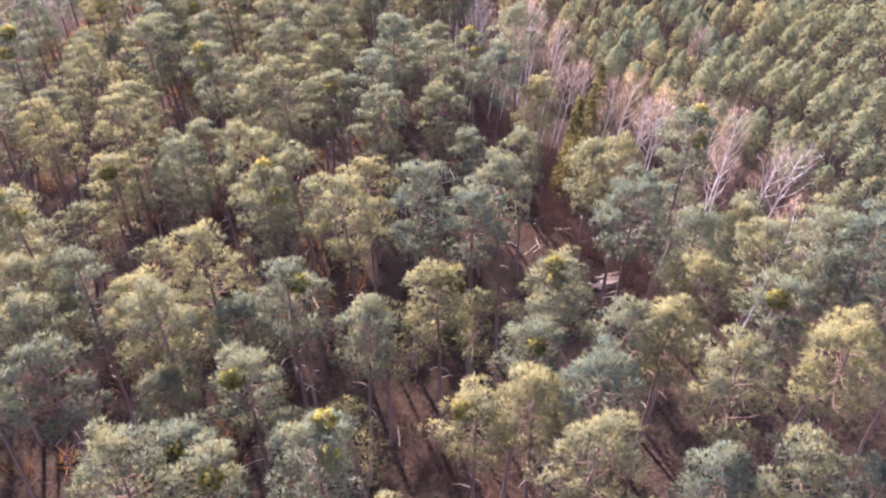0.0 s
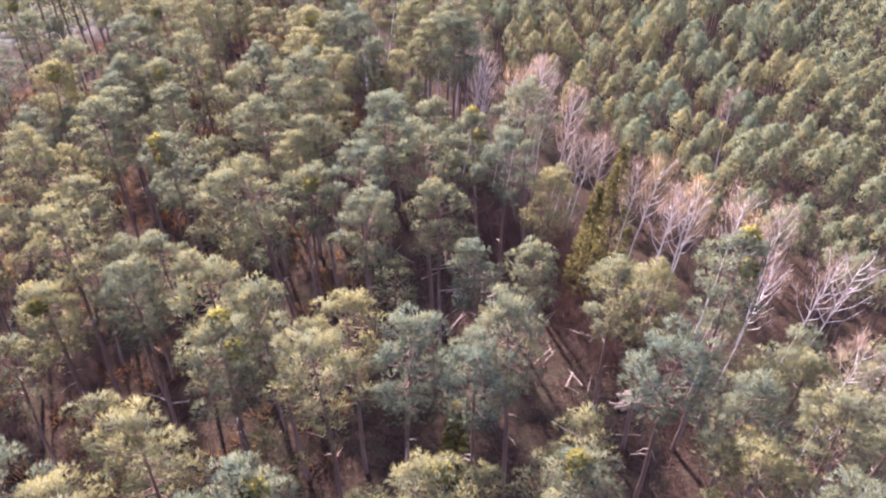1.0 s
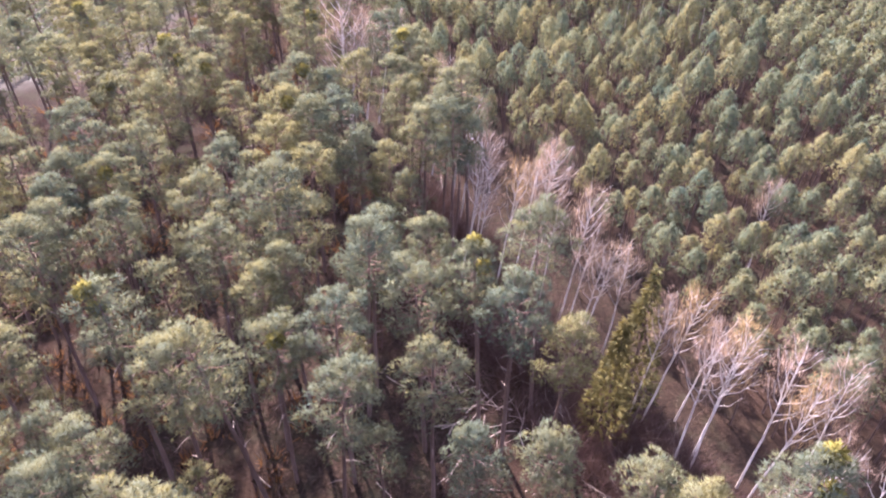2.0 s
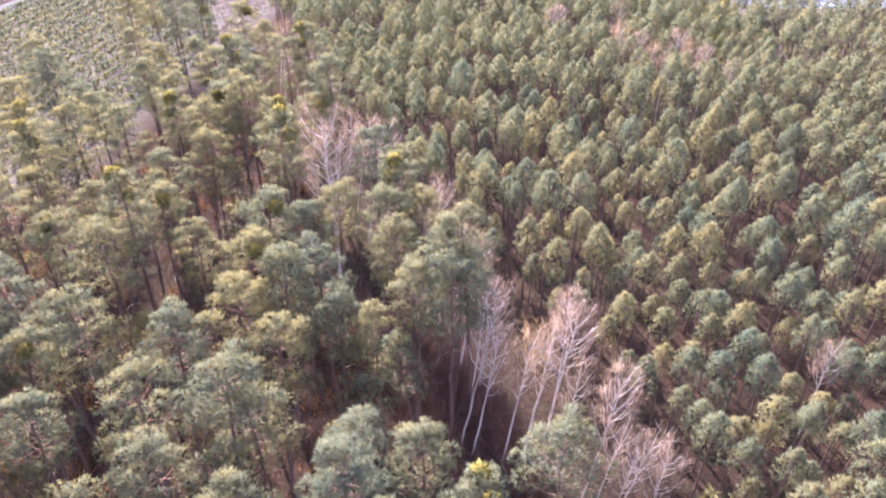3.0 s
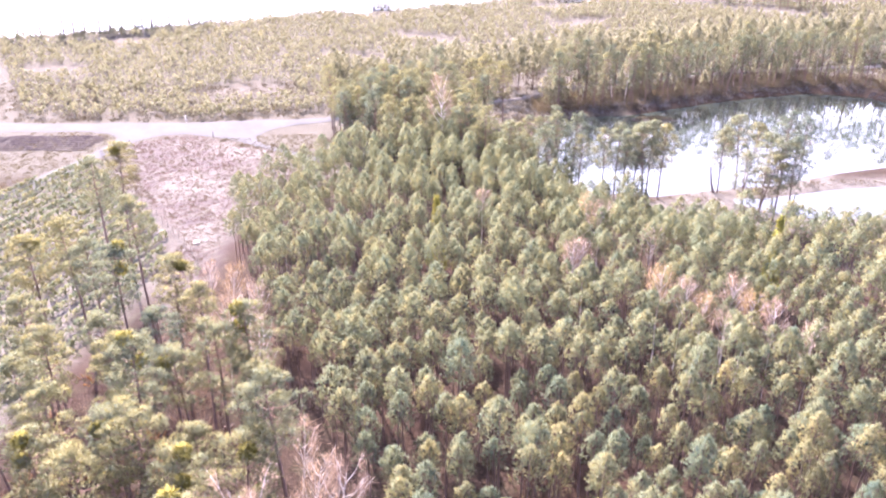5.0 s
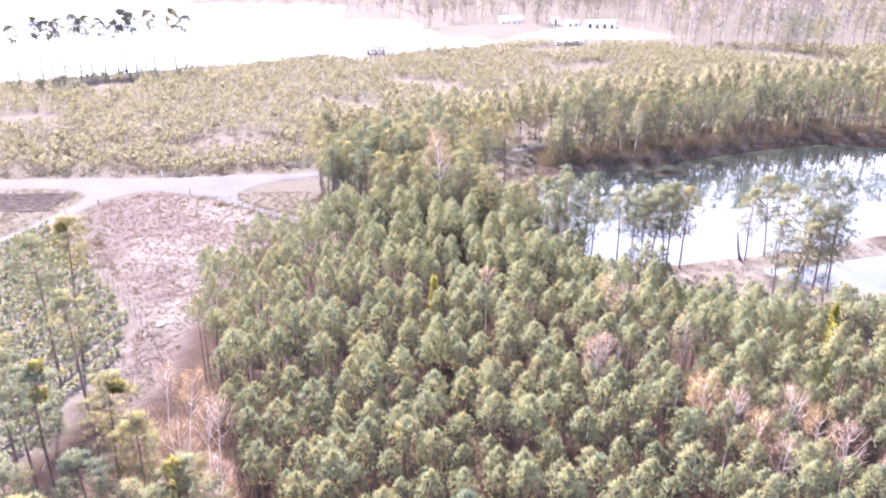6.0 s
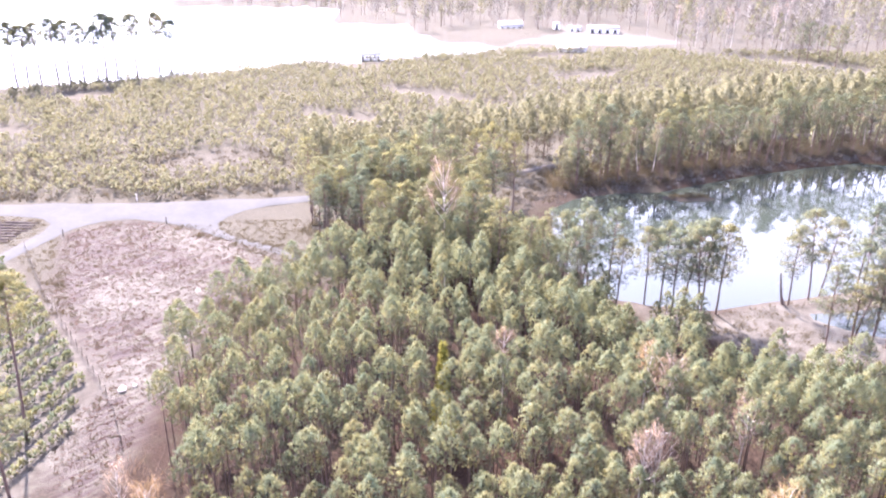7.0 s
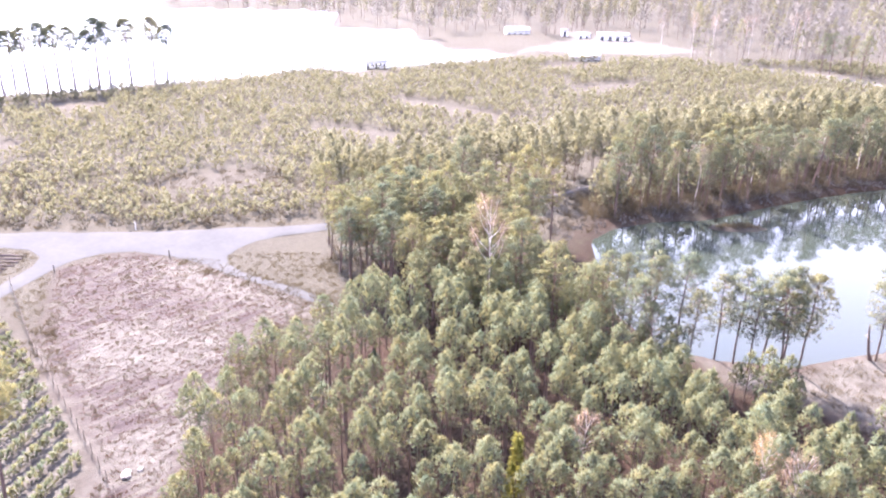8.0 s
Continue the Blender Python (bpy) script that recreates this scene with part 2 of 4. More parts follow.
def unit(v):
    return v / (np.linalg.norm(v, axis=-1, keepdims=True) + 1e-9)


def tufts(soup, centres, ways, rng, length, width, blades=3, splay=0.62, faces=None):
    """At every centre a spray of pointed blades that leans along its way; faces gives the soft shading direction of a spray."""
    n = len(centres)
    if n == 0:
        return
    ways = np.asarray(ways)
    d = unit(ways[:, None] + rng.normal(0, splay, (n, blades, 3)))
    side = unit(np.cross(d, rng.normal(0, 1, (n, blades, 3))))
    ln = length * rng.uniform(0.7, 1.3, (n, blades, 1))
    wd = width * rng.uniform(0.7, 1.3, (n, blades, 1))
    root = np.asarray(centres)[:, None]
    foot, tip = root + d * ln * 0.1, root + d * ln
    face = unit((ways * [1, 1, 1.15] if faces is None else faces)[:, None] + rng.normal(0, 0.07, (n, blades, 3)))
    flip = (np.einsum("nbk,nbk->nb", np.cross(2 * side, d), face) < 0)[..., None]
    side = np.where(flip, side, -side)
    verts = np.stack([foot + side * wd, foot - side * wd, tip], 2)
    soup.add(verts.reshape(-1, 3), tris=np.arange(n * blades * 3).reshape(-1, 3), normals=np.repeat(face, 3, 1))


def in_ball(rng, n, flat=1.0):
    p = unit(rng.normal(0, 1, (n, 3))) * rng.uniform(0.35, 1, (n, 1)) ** 0.5
    p[:, 2] *= flat
    return p


# ---------------------------------------------------------------- tree kinds
def mature_pine(rng, height=19.0, spread=2.4, crown_share=0.38, clumps=38, per=13, dead=3, parasite=0, blade=1.0, puff=1.0, name="pine_tree"):
    """A tall Scots pine: bare bent trunk, bare snags, limbs that carry flat clumps of needles."""
    base = tagged(new(name), "tall mature Scots pine with bare trunk and tufted crown", "tree", "mature pines of the wood")
    bend = rng.normal(0, 0.35, 2)
    sway = rng.normal(0, 0.16, (7, 2)).cumsum(0) * 0.5
    hs = np.linspace(0, height * 0.97, 7)
    spine = np.column_stack([sway[:, 0] - sway[0, 0] + bend[0] * (hs / height) ** 2, sway[:, 1] - sway[0, 1] + bend[1] * (hs / height) ** 2, hs])
    at = lambda z: np.array([np.interp(z, hs, spine[:, 0]), np.interp(z, hs, spine[:, 1]), z])
    low, top = Soup(), Soup()
    thick = 0.5 + 0.5 * blade
    r0 = (0.0085 * height + 0.02) * max(1.0, blade * 0.75)
    cut = 4
    tube(low, spine[:cut + 1], np.linspace(r0, r0 * 0.62, cut + 1), 7)
    tube(top, spine[cut:], np.linspace(r0 * 0.6, 0.03, 7 - cut), 6)
    green, snags = Soup(), []
    c0 = height * (1 - crown_share)
    for i in range(clumps):
        s = (i + rng.uniform(0, 1)) / clumps
        z = c0 + (height - c0) * (0.04 + 0.94 * s ** 0.85)
        shape = (0.35 + 0.65 * min(1, s / 0.25)) * math.sqrt(max(0.02, 1 - (max(0, s - 0.25) / 0.75) ** 1.7))
        reach = spread * shape * rng.uniform(0.45, 1.08)
        az = i * 2.4 + rng.normal(0, 0.5)
        start = at(min(z - 0.25 * reach, height * 0.95))
        end = at(min(z, height * 0.97)) + np.array([math.cos(az) * reach, math.sin(az) * reach, rng.uniform(-0.1, 0.45)])
        mid = (start + end) / 2 + np.array([0, 0, -0.12 * reach])
        tube(top, [start, mid, end], [0.05 - 0.02 * s, 0.035, 0.012], 3)
        size = rng.uniform(0.62, 1.05) * (0.75 + 0.4 * (1 - s)) * puff
        p = in_ball(rng, per, 0.62)
        p[:, 2] = np.where(rng.uniform(0, 1, per) < 0.65, np.abs(p[:, 2]), p[:, 2])
        out = np.array([math.cos(az), math.sin(az), 0]) * shape
        ways = unit(p * [0.9, 0.9, 0.7] + out * 0.5 + [0, 0, 0.5])
        tufts(green, end + p * size * 0.9, ways, rng, 0.32 * thick, 0.023 * blade, 5, 0.5, unit(p * [1, 1, 1.1] + out * 0.55 + [0, 0, 0.5]))
    p = in_ball(rng, per, 1.1)
    tufts(green, at(height * 0.96) + p * [0.55, 0.55, 0.7], unit(p * 0.7 + [0, 0, 0.8]), rng, 0.34 * thick, 0.023 * blade, 5, 0.45, unit(p + [0, 0, 0.5]))
    for _ in range(dead):
        z = rng.uniform(0.4, 0.7) * height
        az, ln = rng.uniform(0, 6.28), rng.uniform(0.5, 1.5)
        s = at(z)
        w = np.array([math.cos(az), math.sin(az), 0])
        snag = Soup()
        tube(snag, [s, s + w * ln * 0.5 + [0, 0, 0.1], s + w * ln + [0, 0, -0.15]], [0.035, 0.022, 0.008], 4)
        snags.append(snag)
    trunk = part_mesh("trunk", low.mesh("pine_trunk", bark_pine, True), base)
    part_mesh("upper_trunk", top.mesh("pine_upper_trunk", bark_orange, True), base, "orange flaking upper bark")
    for snag in snags:
        part_mesh("dead_branch", snag.mesh("dead_branch", bark_grey), trunk, "bare grey dead branch")
    crown = part_mesh("crown", green.mesh("pine_crown", needles_old), base)
    for _ in range(parasite):
        s, az = rng.uniform(0.6, 0.97), rng.uniform(0, 6.28)
        c = at(c0 + (height - c0) * s) + np.array([math.cos(az), math.sin(az), 0]) * spread * 0.35 * rng.uniform(0.2, 1)
        ball = Soup()
        p = in_ball(rng, 120)
        tufts(ball, c + p * 0.5, unit(p), rng, 0.3, 0.07, 3)
        part_mesh("mistletoe", ball.mesh("mistletoe", mistletoe_leaf), crown, "yellow-green mistletoe ball")
    return base


def young_crown(soup, rng, height, spread, n=240, blades=6, length=0.34, width=0.032, share=0.33, whorls=5):
    """A blunt cone of upturned shoots; whorl by whorl some boughs stand out and the gaps between them lie deeper."""
    s = rng.uniform(0, 1, n) ** 0.75
    shape = np.maximum(0.0, 1 - s ** 2.2) ** 0.62 * (0.8 + 0.2 * np.minimum(1, s / 0.2))
    ring = np.floor(s * whorls)
    az = rng.uniform(0, 2 * np.pi, n)
    turn = rng.uniform(0, 6.28, whorls + 1)[ring.astype(int)]
    boughs = np.cos((6 - ring * 0.5).round() * az + turn)
    step = s * whorls - ring
    out = 0.8 + 0.16 * boughs + 0.14 * (0.5 - step) + rng.normal(0, 0.05, n)
    deep = np.where(rng.uniform(0, 1, n) < 0.2, 0.6, 1.0)
    radial = np.column_stack([np.cos(az), np.sin(az), 0 * az])
    c = radial * (spread * shape * out * deep)[:, None]
    c[:, 2] = height * (1 - share) + height * share * s * 0.92 + 0.18 * spread * boughs * shape
    ways = unit(radial * (0.55 * (1 - 0.5 * s))[:, None] + rng.normal(0, 0.15, (n, 3)) + [0, 0, 0.8])
    faces = unit(radial * (0.7 - 0.35 * s)[:, None] + rng.normal(0, 0.1, (n, 3)) + np.column_stack([0 * az, 0 * az, 0.1 + 0.85 * s + 0.3 * boughs * shape - 0.25 * step]))
    tufts(soup, c, ways, rng, length, width, blades, 0.4, faces)
    k = max(3, n // 40)
    tip = rng.normal(0, 0.06 * spread, (k, 3)) + [0, 0, height - 0.9 * length]
    tufts(soup, tip, np.tile([0, 0, 1.0], (k, 1)), rng, length * 1.25, width, blades, 0.3)


def young_pine(rng, height=12.3, spread=1.3):
    base = tagged(new("young_pine"), "young dense pine with upturned shoots in the plantation", "tree", "young pines of the plantation")
    t, g = Soup(), Soup()
    x, y = rng.normal(0, 0.15, 2)
    tube(t, [(0, 0, 0), (x * 0.4, y * 0.4, height * 0.5), (x, y, height * 0.95)], [0.11, 0.08, 0.02], 6)
    young_crown(g, rng, height, spread, 420, 6, 0.3, 0.022, 0.32)
    part_mesh("trunk", t.mesh("young_trunk", bark_pine, True), base)
    part_mesh("crown", g.mesh("young_crown", needles_young), base)
    return base


def birch(rng, height=15.0, spread=1.7, yellow=False, n=440, stems=1):
    """A bare birch: white stems, white limbs that fan upwards, and a rounded cloud of fine twigs at their ends."""
    base = tagged(new("birch_tree"), "slender bare birch with white trunk and yellowish twigs" if yellow else "slender bare birch with white trunk and pinkish twigs", "tree", "birches along the edge of the plantation")
    w, g = Soup(), Soup()
    for k in range(stems):
        off = rng.normal(0, 0.35, 2) if stems > 1 else np.zeros(2)
        h = height * (1.0 if k == 0 else rng.uniform(0.8, 0.95))
        hs = np.linspace(0, h * 0.93, 8)
        f = hs / h
        drift = rng.normal(0, 0.25, 2) * (3 if stems > 1 else 1)
        wave = rng.normal(0, 0.035, (8, 2))
        pts = np.column_stack([off[0] + drift[0] * f ** 1.5 + wave[:, 0], off[1] + drift[1] * f ** 1.5 + wave[:, 1], hs])
        tube(w, pts, np.linspace(0.1, 0.02, 8), 6)
        at = lambda z: np.array([np.interp(z, hs, pts[:, 0]), np.interp(z, hs, pts[:, 1]), z])
        limbs = 16
        m = n // (limbs * stems)
        for i in range(limbs):
            s = (i + rng.uniform(0, 1)) / limbs
            st = at(h * (0.5 + 0.4 * s))
            az = i * 2.4 + rng.normal(0, 0.4)
            reach = spread * math.sqrt(max(0.05, 1 - (1.1 * s - 0.2) ** 2)) * rng.uniform(0.7, 1.05)
            en = at(min(h * (0.69 + 0.27 * s), h * 0.93)) + [math.cos(az) * reach, math.sin(az) * reach, 0.06 * h * s]
            mid = st * 0.5 + en * 0.5 + [math.cos(az) * 0.12 * reach, math.sin(az) * 0.12 * reach, -0.2]
            tube(w, [st, mid, en], [0.038, 0.026, 0.008], 4)
            for _ in range(3):
                q = rng.uniform(0.35, 0.9)
                fork = mid + (en - mid) * q
                tube(w, [fork, fork + unit(en - st + rng.normal(0, 0.7, 3)) * rng.uniform(0.5, 1.1)], [0.016, 0.005], 3)
            q = rng.uniform(0.15, 1.1, (m, 1))
            c = mid + (en - mid) * q + rng.normal(0, 0.3, (m, 3))
            out = np.array([math.cos(az) * 0.5, math.sin(az) * 0.5, 0.8])
            tufts(g, c, np.tile(unit(out), (m, 1)), rng, 0.6, 0.0095, 4, 0.5)
    part_mesh("trunk", w.mesh("birch_trunk", bark_birch, True), base)
    part_mesh("crown", g.mesh("birch_twigs", twigs_yellow if yellow else twigs_birch), base)
    return base


def spruce(rng, height=16.0, spread=2.0, n=900, mat=None, label="narrow olive-green spruce with drooping branches"):
    base = tagged(new("spruce_tree"), label, "tree", "spruces at the edge of the wood")
    t, g = Soup(), Soup()
    tube(t, [(0, 0, 0), (0, 0, height * 0.5), (0.05, 0, height)], [0.16, 0.1, 0.02], 6)
    s = rng.uniform(0, 1, n) ** 1.3
    az = rng.integers(0, 14, n) * 0.449 + rng.normal(0, 0.12, n)
    r = spread * (1.02 - s) * rng.uniform(0.3, 1, n) ** 0.6
    c = np.column_stack([np.cos(az) * r, np.sin(az) * r, height * (0.12 + 0.86 * s) - r * 0.35])
    tufts(g, c, unit(np.column_stack([np.cos(az), np.sin(az), -0.15 + 0 * az])), rng, 0.5, 0.09, 3)
    part_mesh("trunk", t.mesh("spruce_trunk", bark_pine, True), base)
    part_mesh("crown", g.mesh("spruce_crown", mat or needles_spruce), base)
    return base


# ---------------------------------------------------------------- ground and water
def poly_distance(px, py, poly):
    """Signed distance to a polygon, negative inside."""
    poly = np.asarray(poly, float)
    d, inside = np.full(px.shape, 1e9), np.zeros(px.shape, bool)
    for (x0, y0), (x1, y1) in zip(poly, np.roll(poly, -1, 0)):
        ex, ey = x1 - x0, y1 - y0
        k = np.clip(((px - x0) * ex + (py - y0) * ey) / (ex * ex + ey * ey + 1e-9), 0, 1)
        d = np.minimum(d, np.hypot(px - x0 - k * ex, py - y0 - k * ey))
        if y0 != y1:
            inside ^= ((y0 > py) != (y1 > py)) & (px < ex * (py - y0) / ey + x0)
    return np.where(inside, -d, d)


POND = [(21, 232), (22.5, 247), (28, 253), (37, 257), (48, 258.5), (62, 266), (75, 272), (87, 277), (102, 281.5), (114, 278), (126, 262), (124, 238), (100, 224), (80, 217.5),
        (66, 211), (58, 209), (48, 206.5), (40, 204), (31, 206), (24, 208.5), (20, 220)]
INLET = [(52, 203), (60, 203.5), (74, 208), (95, 212), (95, 196), (66, 194), (58, 197.5)]
LAKE = [(-330, 290), (-200, 333), (-139, 362), (-116, 373), (-95, 387), (-69, 403), (-51, 421), (-33, 417), (-1, 439), (16, 446), (30, 462), (20, 478), (5, 476), (-5, 500),
        (-28, 540), (-67, 566), (-120, 607), (-300, 720), (-620, 700), (-620, 300)]
HEATH = [(-66, 232), (-59, 238), (-50, 238), (-41, 233), (-31, 226), (-22, 221), (-30, 206), (-33, 186), (-32, 172), (-34, 160), (-42, 170), (-40, 183), (-50, 197), (-58, 207)]
SAPLINGS = [(-80, 200), (-71, 222), (-58, 207), (-42, 186), (-38, 172), (-42, 152), (-46, 128), (-66, 120), (-90, 150)]
BEACH = [(27, 208), (34, 203), (40, 201.5), (46, 205.5), (52, 207.5), (60, 209.5), (76, 216), (84, 204), (62, 189), (46, 187), (38, 195), (30, 200)]
YARD = [(22, 462), (36, 471), (60, 500), (66, 520), (95, 516), (120, 470), (90, 458), (60, 462), (40, 464)]
STRIP = [(98, 448), (124, 431), (146, 421), (180, 380), (220, 360), (215, 350), (160, 384), (140, 410), (110, 434)]


def ground_height(x, y):
    wave = 0.12 * np.sin(x * 0.21 + 1.3) * np.sin(y * 0.17) + 0.08 * np.sin(x * 0.53 + y * 0.37)
    h = 0.35 + wave
    far = np.clip((y - 246) / 10, 0, 1) * np.clip((x - 22) / 12, 0, 1)
    for poly, steep in ((POND, 0.45), (LAKE, 0.15), (INLET, 0.2)):
        d = poly_distance(x, y, poly)
        h = np.minimum(h, np.clip(d * steep, -1.0, 9))
        if poly is POND:
            bank = np.clip((d - 0.3) / 4.5, 0, 1)
            h = h + far * 1.5 * bank * bank * (3 - 2 * bank)
    # a low grassy islet before the far bank
    return np.maximum(h, 0.5 - 0.6 * (((x - 52.0) / 6.5) ** 2 + ((y - 254.3) / 2.4) ** 2))


def wobble(x, y, s):
    return np.sin(x * s + 2 * np.sin(y * s * 0.7)) * np.cos(y * s * 1.3 + np.sin(x * s * 0.6))


def build_ground():
    def axis(lo, hi, step, ends):
        core = np.arange(lo, hi + 0.1, step)
        return np.concatenate([-np.array(ends[::-1]) + lo, core, np.array(ends) + hi])
    ends = [10, 30, 80, 180, 400, 900, 2000, 4000]
    xs, ys = axis(-150, 190, 1.7, ends), axis(-40, 480, 1.7, ends)
    X, Y = np.meshgrid(xs, ys)
    Z = ground_height(X, Y)
    s = Soup()
    ny, nx = X.shape
    i, j = np.meshgrid(np.arange(ny - 1), np.arange(nx - 1), indexing="ij")
    a = i * nx + j
    s.add(np.stack([X, Y, Z], -1), quads=np.stack([a, a + 1, a + nx + 1, a + nx], -1).reshape(-1, 4))
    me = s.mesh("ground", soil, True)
    soft = lambda poly, w: np.clip(0.5 - poly_distance(X, Y, poly) / w, 0, 1)
    heath = soft(HEATH, 3.0)
    sand = np.maximum.reduce([soft(YARD, 6), 0.75 * soft(BEACH, 4), soft(STRIP, 8), 0.8 * soft(SAPLINGS, 4), np.clip(1 - np.abs(poly_distance(X, Y, LAKE)) / 5, 0, 0.8),
                              np.clip(1 - np.abs(poly_distance(X, Y, INLET)) / 6, 0, 0.85)])
    beyond = np.clip((Y - 238) / 10, 0, 1)
    verge = np.clip((Y - 206) / 8, 0, 1) * np.clip((-12 - X) / 8, 0, 1)
    sand = np.maximum(sand, beyond * np.clip((wobble(X, Y, 0.055) - 0.72) * 3, 0, 0.45))
    sand = np.maximum(sand, heath * np.clip((wobble(X + 20, Y, 0.12) - 0.3) * 2, 0, 0.6))
    grass = np.maximum(beyond * 0.85, verge * 0.9) * (1 - heath) * (1 - np.clip(1 - np.abs(poly_distance(X, Y, POND)) / 9, 0, 1))
    col = me.color_attributes.new("zone", "FLOAT_COLOR", "POINT")
    col.data.foreach_set("color", np.stack([heath, sand, grass * (1 - sand), np.ones_like(heath)], -1).astype(np.float32).ravel())
    return tagged(new("ground", me), "brown forest floor with litter, heath and sand", "ground", kind="structure")


build_ground()


def water_sheet(name, x0, y0, x1, y1, z, label, mat):
    s = Soup()
    s.add([(x0, y0, z), (x1, y0, z), (x1, y1, z), (x0, y1, z)], quads=[(0, 1, 2, 3)])
    return tagged(new(name, s.mesh(name, mat)), label, "water", kind="structure")


water_sheet("water_pond", 14, 192, 134, 288, 0.0, "still forest pond mirroring trees and sky", water_skin)
water_sheet("water_lake", -640, 285, 36, 740, 0.0, "wide bright lake behind the far plantation", lake_skin)


def ribbon(name, centre, widths, mat, lift, label, category):
    """A road: a crowned strip that follows the ground."""
    c = np.asarray(centre, float)
    t = np.arange(len(c))
    fine = np.linspace(0, len(c) - 1, (len(c) - 1) * 6 + 1)
    cx, cy, w = (np.interp(fine, t, v) for v in (c[:, 0], c[:, 1], widths))
    for _ in range(6):
        cx[1:-1] = (cx[:-2] + 2 * cx[1:-1] + cx[2:]) / 4
        cy[1:-1] = (cy[:-2] + 2 * cy[1:-1] + cy[2:]) / 4
    d = unit(np.column_stack([np.gradient(cx), np.gradient(cy)]))
    nrm = np.column_stack([-d[:, 1], d[:, 0]])
    k = np.linspace(-1, 1, 7)
    edge = 1 + 0.12 * np.sin(fine[:, None] * 2.3 + k[None] * 4)
    x = cx[:, None] + nrm[:, :1] * k * w[:, None] / 2 * edge
    y = cy[:, None] + nrm[:, 1:] * k * w[:, None] / 2 * edge
    z = np.maximum(ground_height(x, y), 0.3) + lift + 0.1 * (1 - np.abs(k) ** 2)[None]
    z[:, 0] -= 0.35
    z[:, -1] -= 0.35
    s = Soup()
    n = len(fine)
    i, j = np.meshgrid(np.arange(n - 1), np.arange(6), indexing="ij")
    a = i * 7 + j
    s.add(np.stack([x, y, z], -1), quads=np.stack([a, a + 1, a + 8, a + 7], -1).reshape(-1, 4))
    return tagged(new(name, s.mesh(name, mat, True)), label, category, kind="structure")


ribbon("road_path", [(-19, 254.6), (-12, 257), (0, 262), (14, 269), (30, 276), (50, 285), (66, 290), (90, 299.5), (110, 304), (160, 312)], [2.6, 2.6, 2.4, 2.2, 2.0, 2, 2, 2, 2, 2], track_sand, 0.12, "narrow sandy path behind the pond", "path")
# the forest road with its wide mouth, the fork into the plantation and the track beside the heath
ROAD = [(-220, 243), (-160, 245), (-82, 246.5), (-62.7, 247.7), (-53, 248.5), (-43.4, 250), (-35.4, 251.1), (-28.5, 252.8), (-19.3, 255.8), (-18.3, 253.6), (-23, 251.2), (-28, 248.8), (-33, 247), (-36.6, 244.2),
        (-39.3, 240.8), (-40.4, 237.2), (-39.2, 234.2), (-36.3, 231.2), (-31.3, 228.1), (-25.5, 224.4), (-20.6, 220.4), (-21.3, 218.8), (-24, 221.0), (-30.9, 225.9), (-38.9, 230.5), (-43.4, 234.5), (-49.8, 237.6), (-55.8, 238.9),
        (-61.4, 238.0), (-64.4, 234.9), (-66.4, 231.0), (-68.2, 225.0), (-69.6, 219.7), (-73.6, 206.0), (-78.5, 194.0), (-90, 172), (-93, 173.5), (-81.5, 196.5), (-76.0, 209.0), (-71.8, 224.0), (-69.9, 232.6), (-70.3, 236.4), (-73.5, 239.4),
        (-78.7, 240.2), (-160, 238.5), (-220, 236.5)]


def road_sheet():
    """The worn surface inside the outline; border points are drawn onto the outline and sink into the verge."""
    xs, ys = np.arange(-220, -17, 0.8), np.arange(171, 258, 0.8)
    X, Y = np.meshgrid(xs, ys)
    D = poly_distance(X, Y, ROAD)
    gy, gx = np.gradient(D, 0.8)
    k = np.where(D > 0, D, 0)
    size = np.hypot(gx, gy) + 1e-6
    X, Y = X - k * gx / size, Y - k * gy / size
    depth = np.clip(-D, 0, 1.2)
    Z = np.maximum(ground_height(X, Y), 0.3) + 0.02 + 0.1 * depth + 0.03 * np.sin(X * 1.9 + Y * 0.7) * (depth > 0.5)
    i, j = np.nonzero((D[:-1, :-1] < 0) | (D[1:, :-1] < 0) | (D[:-1, 1:] < 0) | (D[1:, 1:] < 0))
    nx = len(xs)
    a = i * nx + j
    quads = np.column_stack([a, a + 1, a + nx + 1, a + nx])
    used, back = np.unique(quads, return_inverse=True)
    sheet = Soup()
    sheet.add(np.stack([X, Y, Z], -1).reshape(-1, 3)[used], quads=back.reshape(-1, 4))
    return tagged(new("road", sheet.mesh("road", road_sand, True)), "pale sandy forest road with a wide fork", "road", kind="structure")


road_sheet()


# ---------------------------------------------------------------- the pine wood
MATURE_FRONT = [(-15.6, 20.7), (-12.4, 20.7), (18.1, 22), (14.4, 22.3), (-6.7, 22.9), (7.4, 23.3), (-14.4, 24.1), (8.2, 26.4), (16.3, 26.8), (1.7, 26.8), (5.3, 27.4), (-11.1, 28.3), (23.2, 28.4), (-16.1, 28.9), (-21.3, 29.1), (-24.3, 30.8), (4.4, 30.9), (-16.6, 31.8), (-5.3, 32.2), (13.8, 32.7), (10.9, 33), (24.3, 33.2), (20.3, 33.5), (-12.9, 34.1), (-9.2, 34.1), (-18.1, 34.6), (0.1, 34.9), (-25.8, 35.1), (6.5, 35.4), (-22.8, 35.6), (15.3, 36.2), (-15.2, 36.4), (27.7, 37.3), (21.3, 38.4), (-22.4, 40.3), (17.2, 40.7), (26.6, 40.7), (-12, 42.2), (-6.3, 42.5), (2.2, 42.5), (-2.4, 43.2), (13.5, 43.2), (4.6, 44.2), (22.1, 44.6), (-26.6, 46.5)]
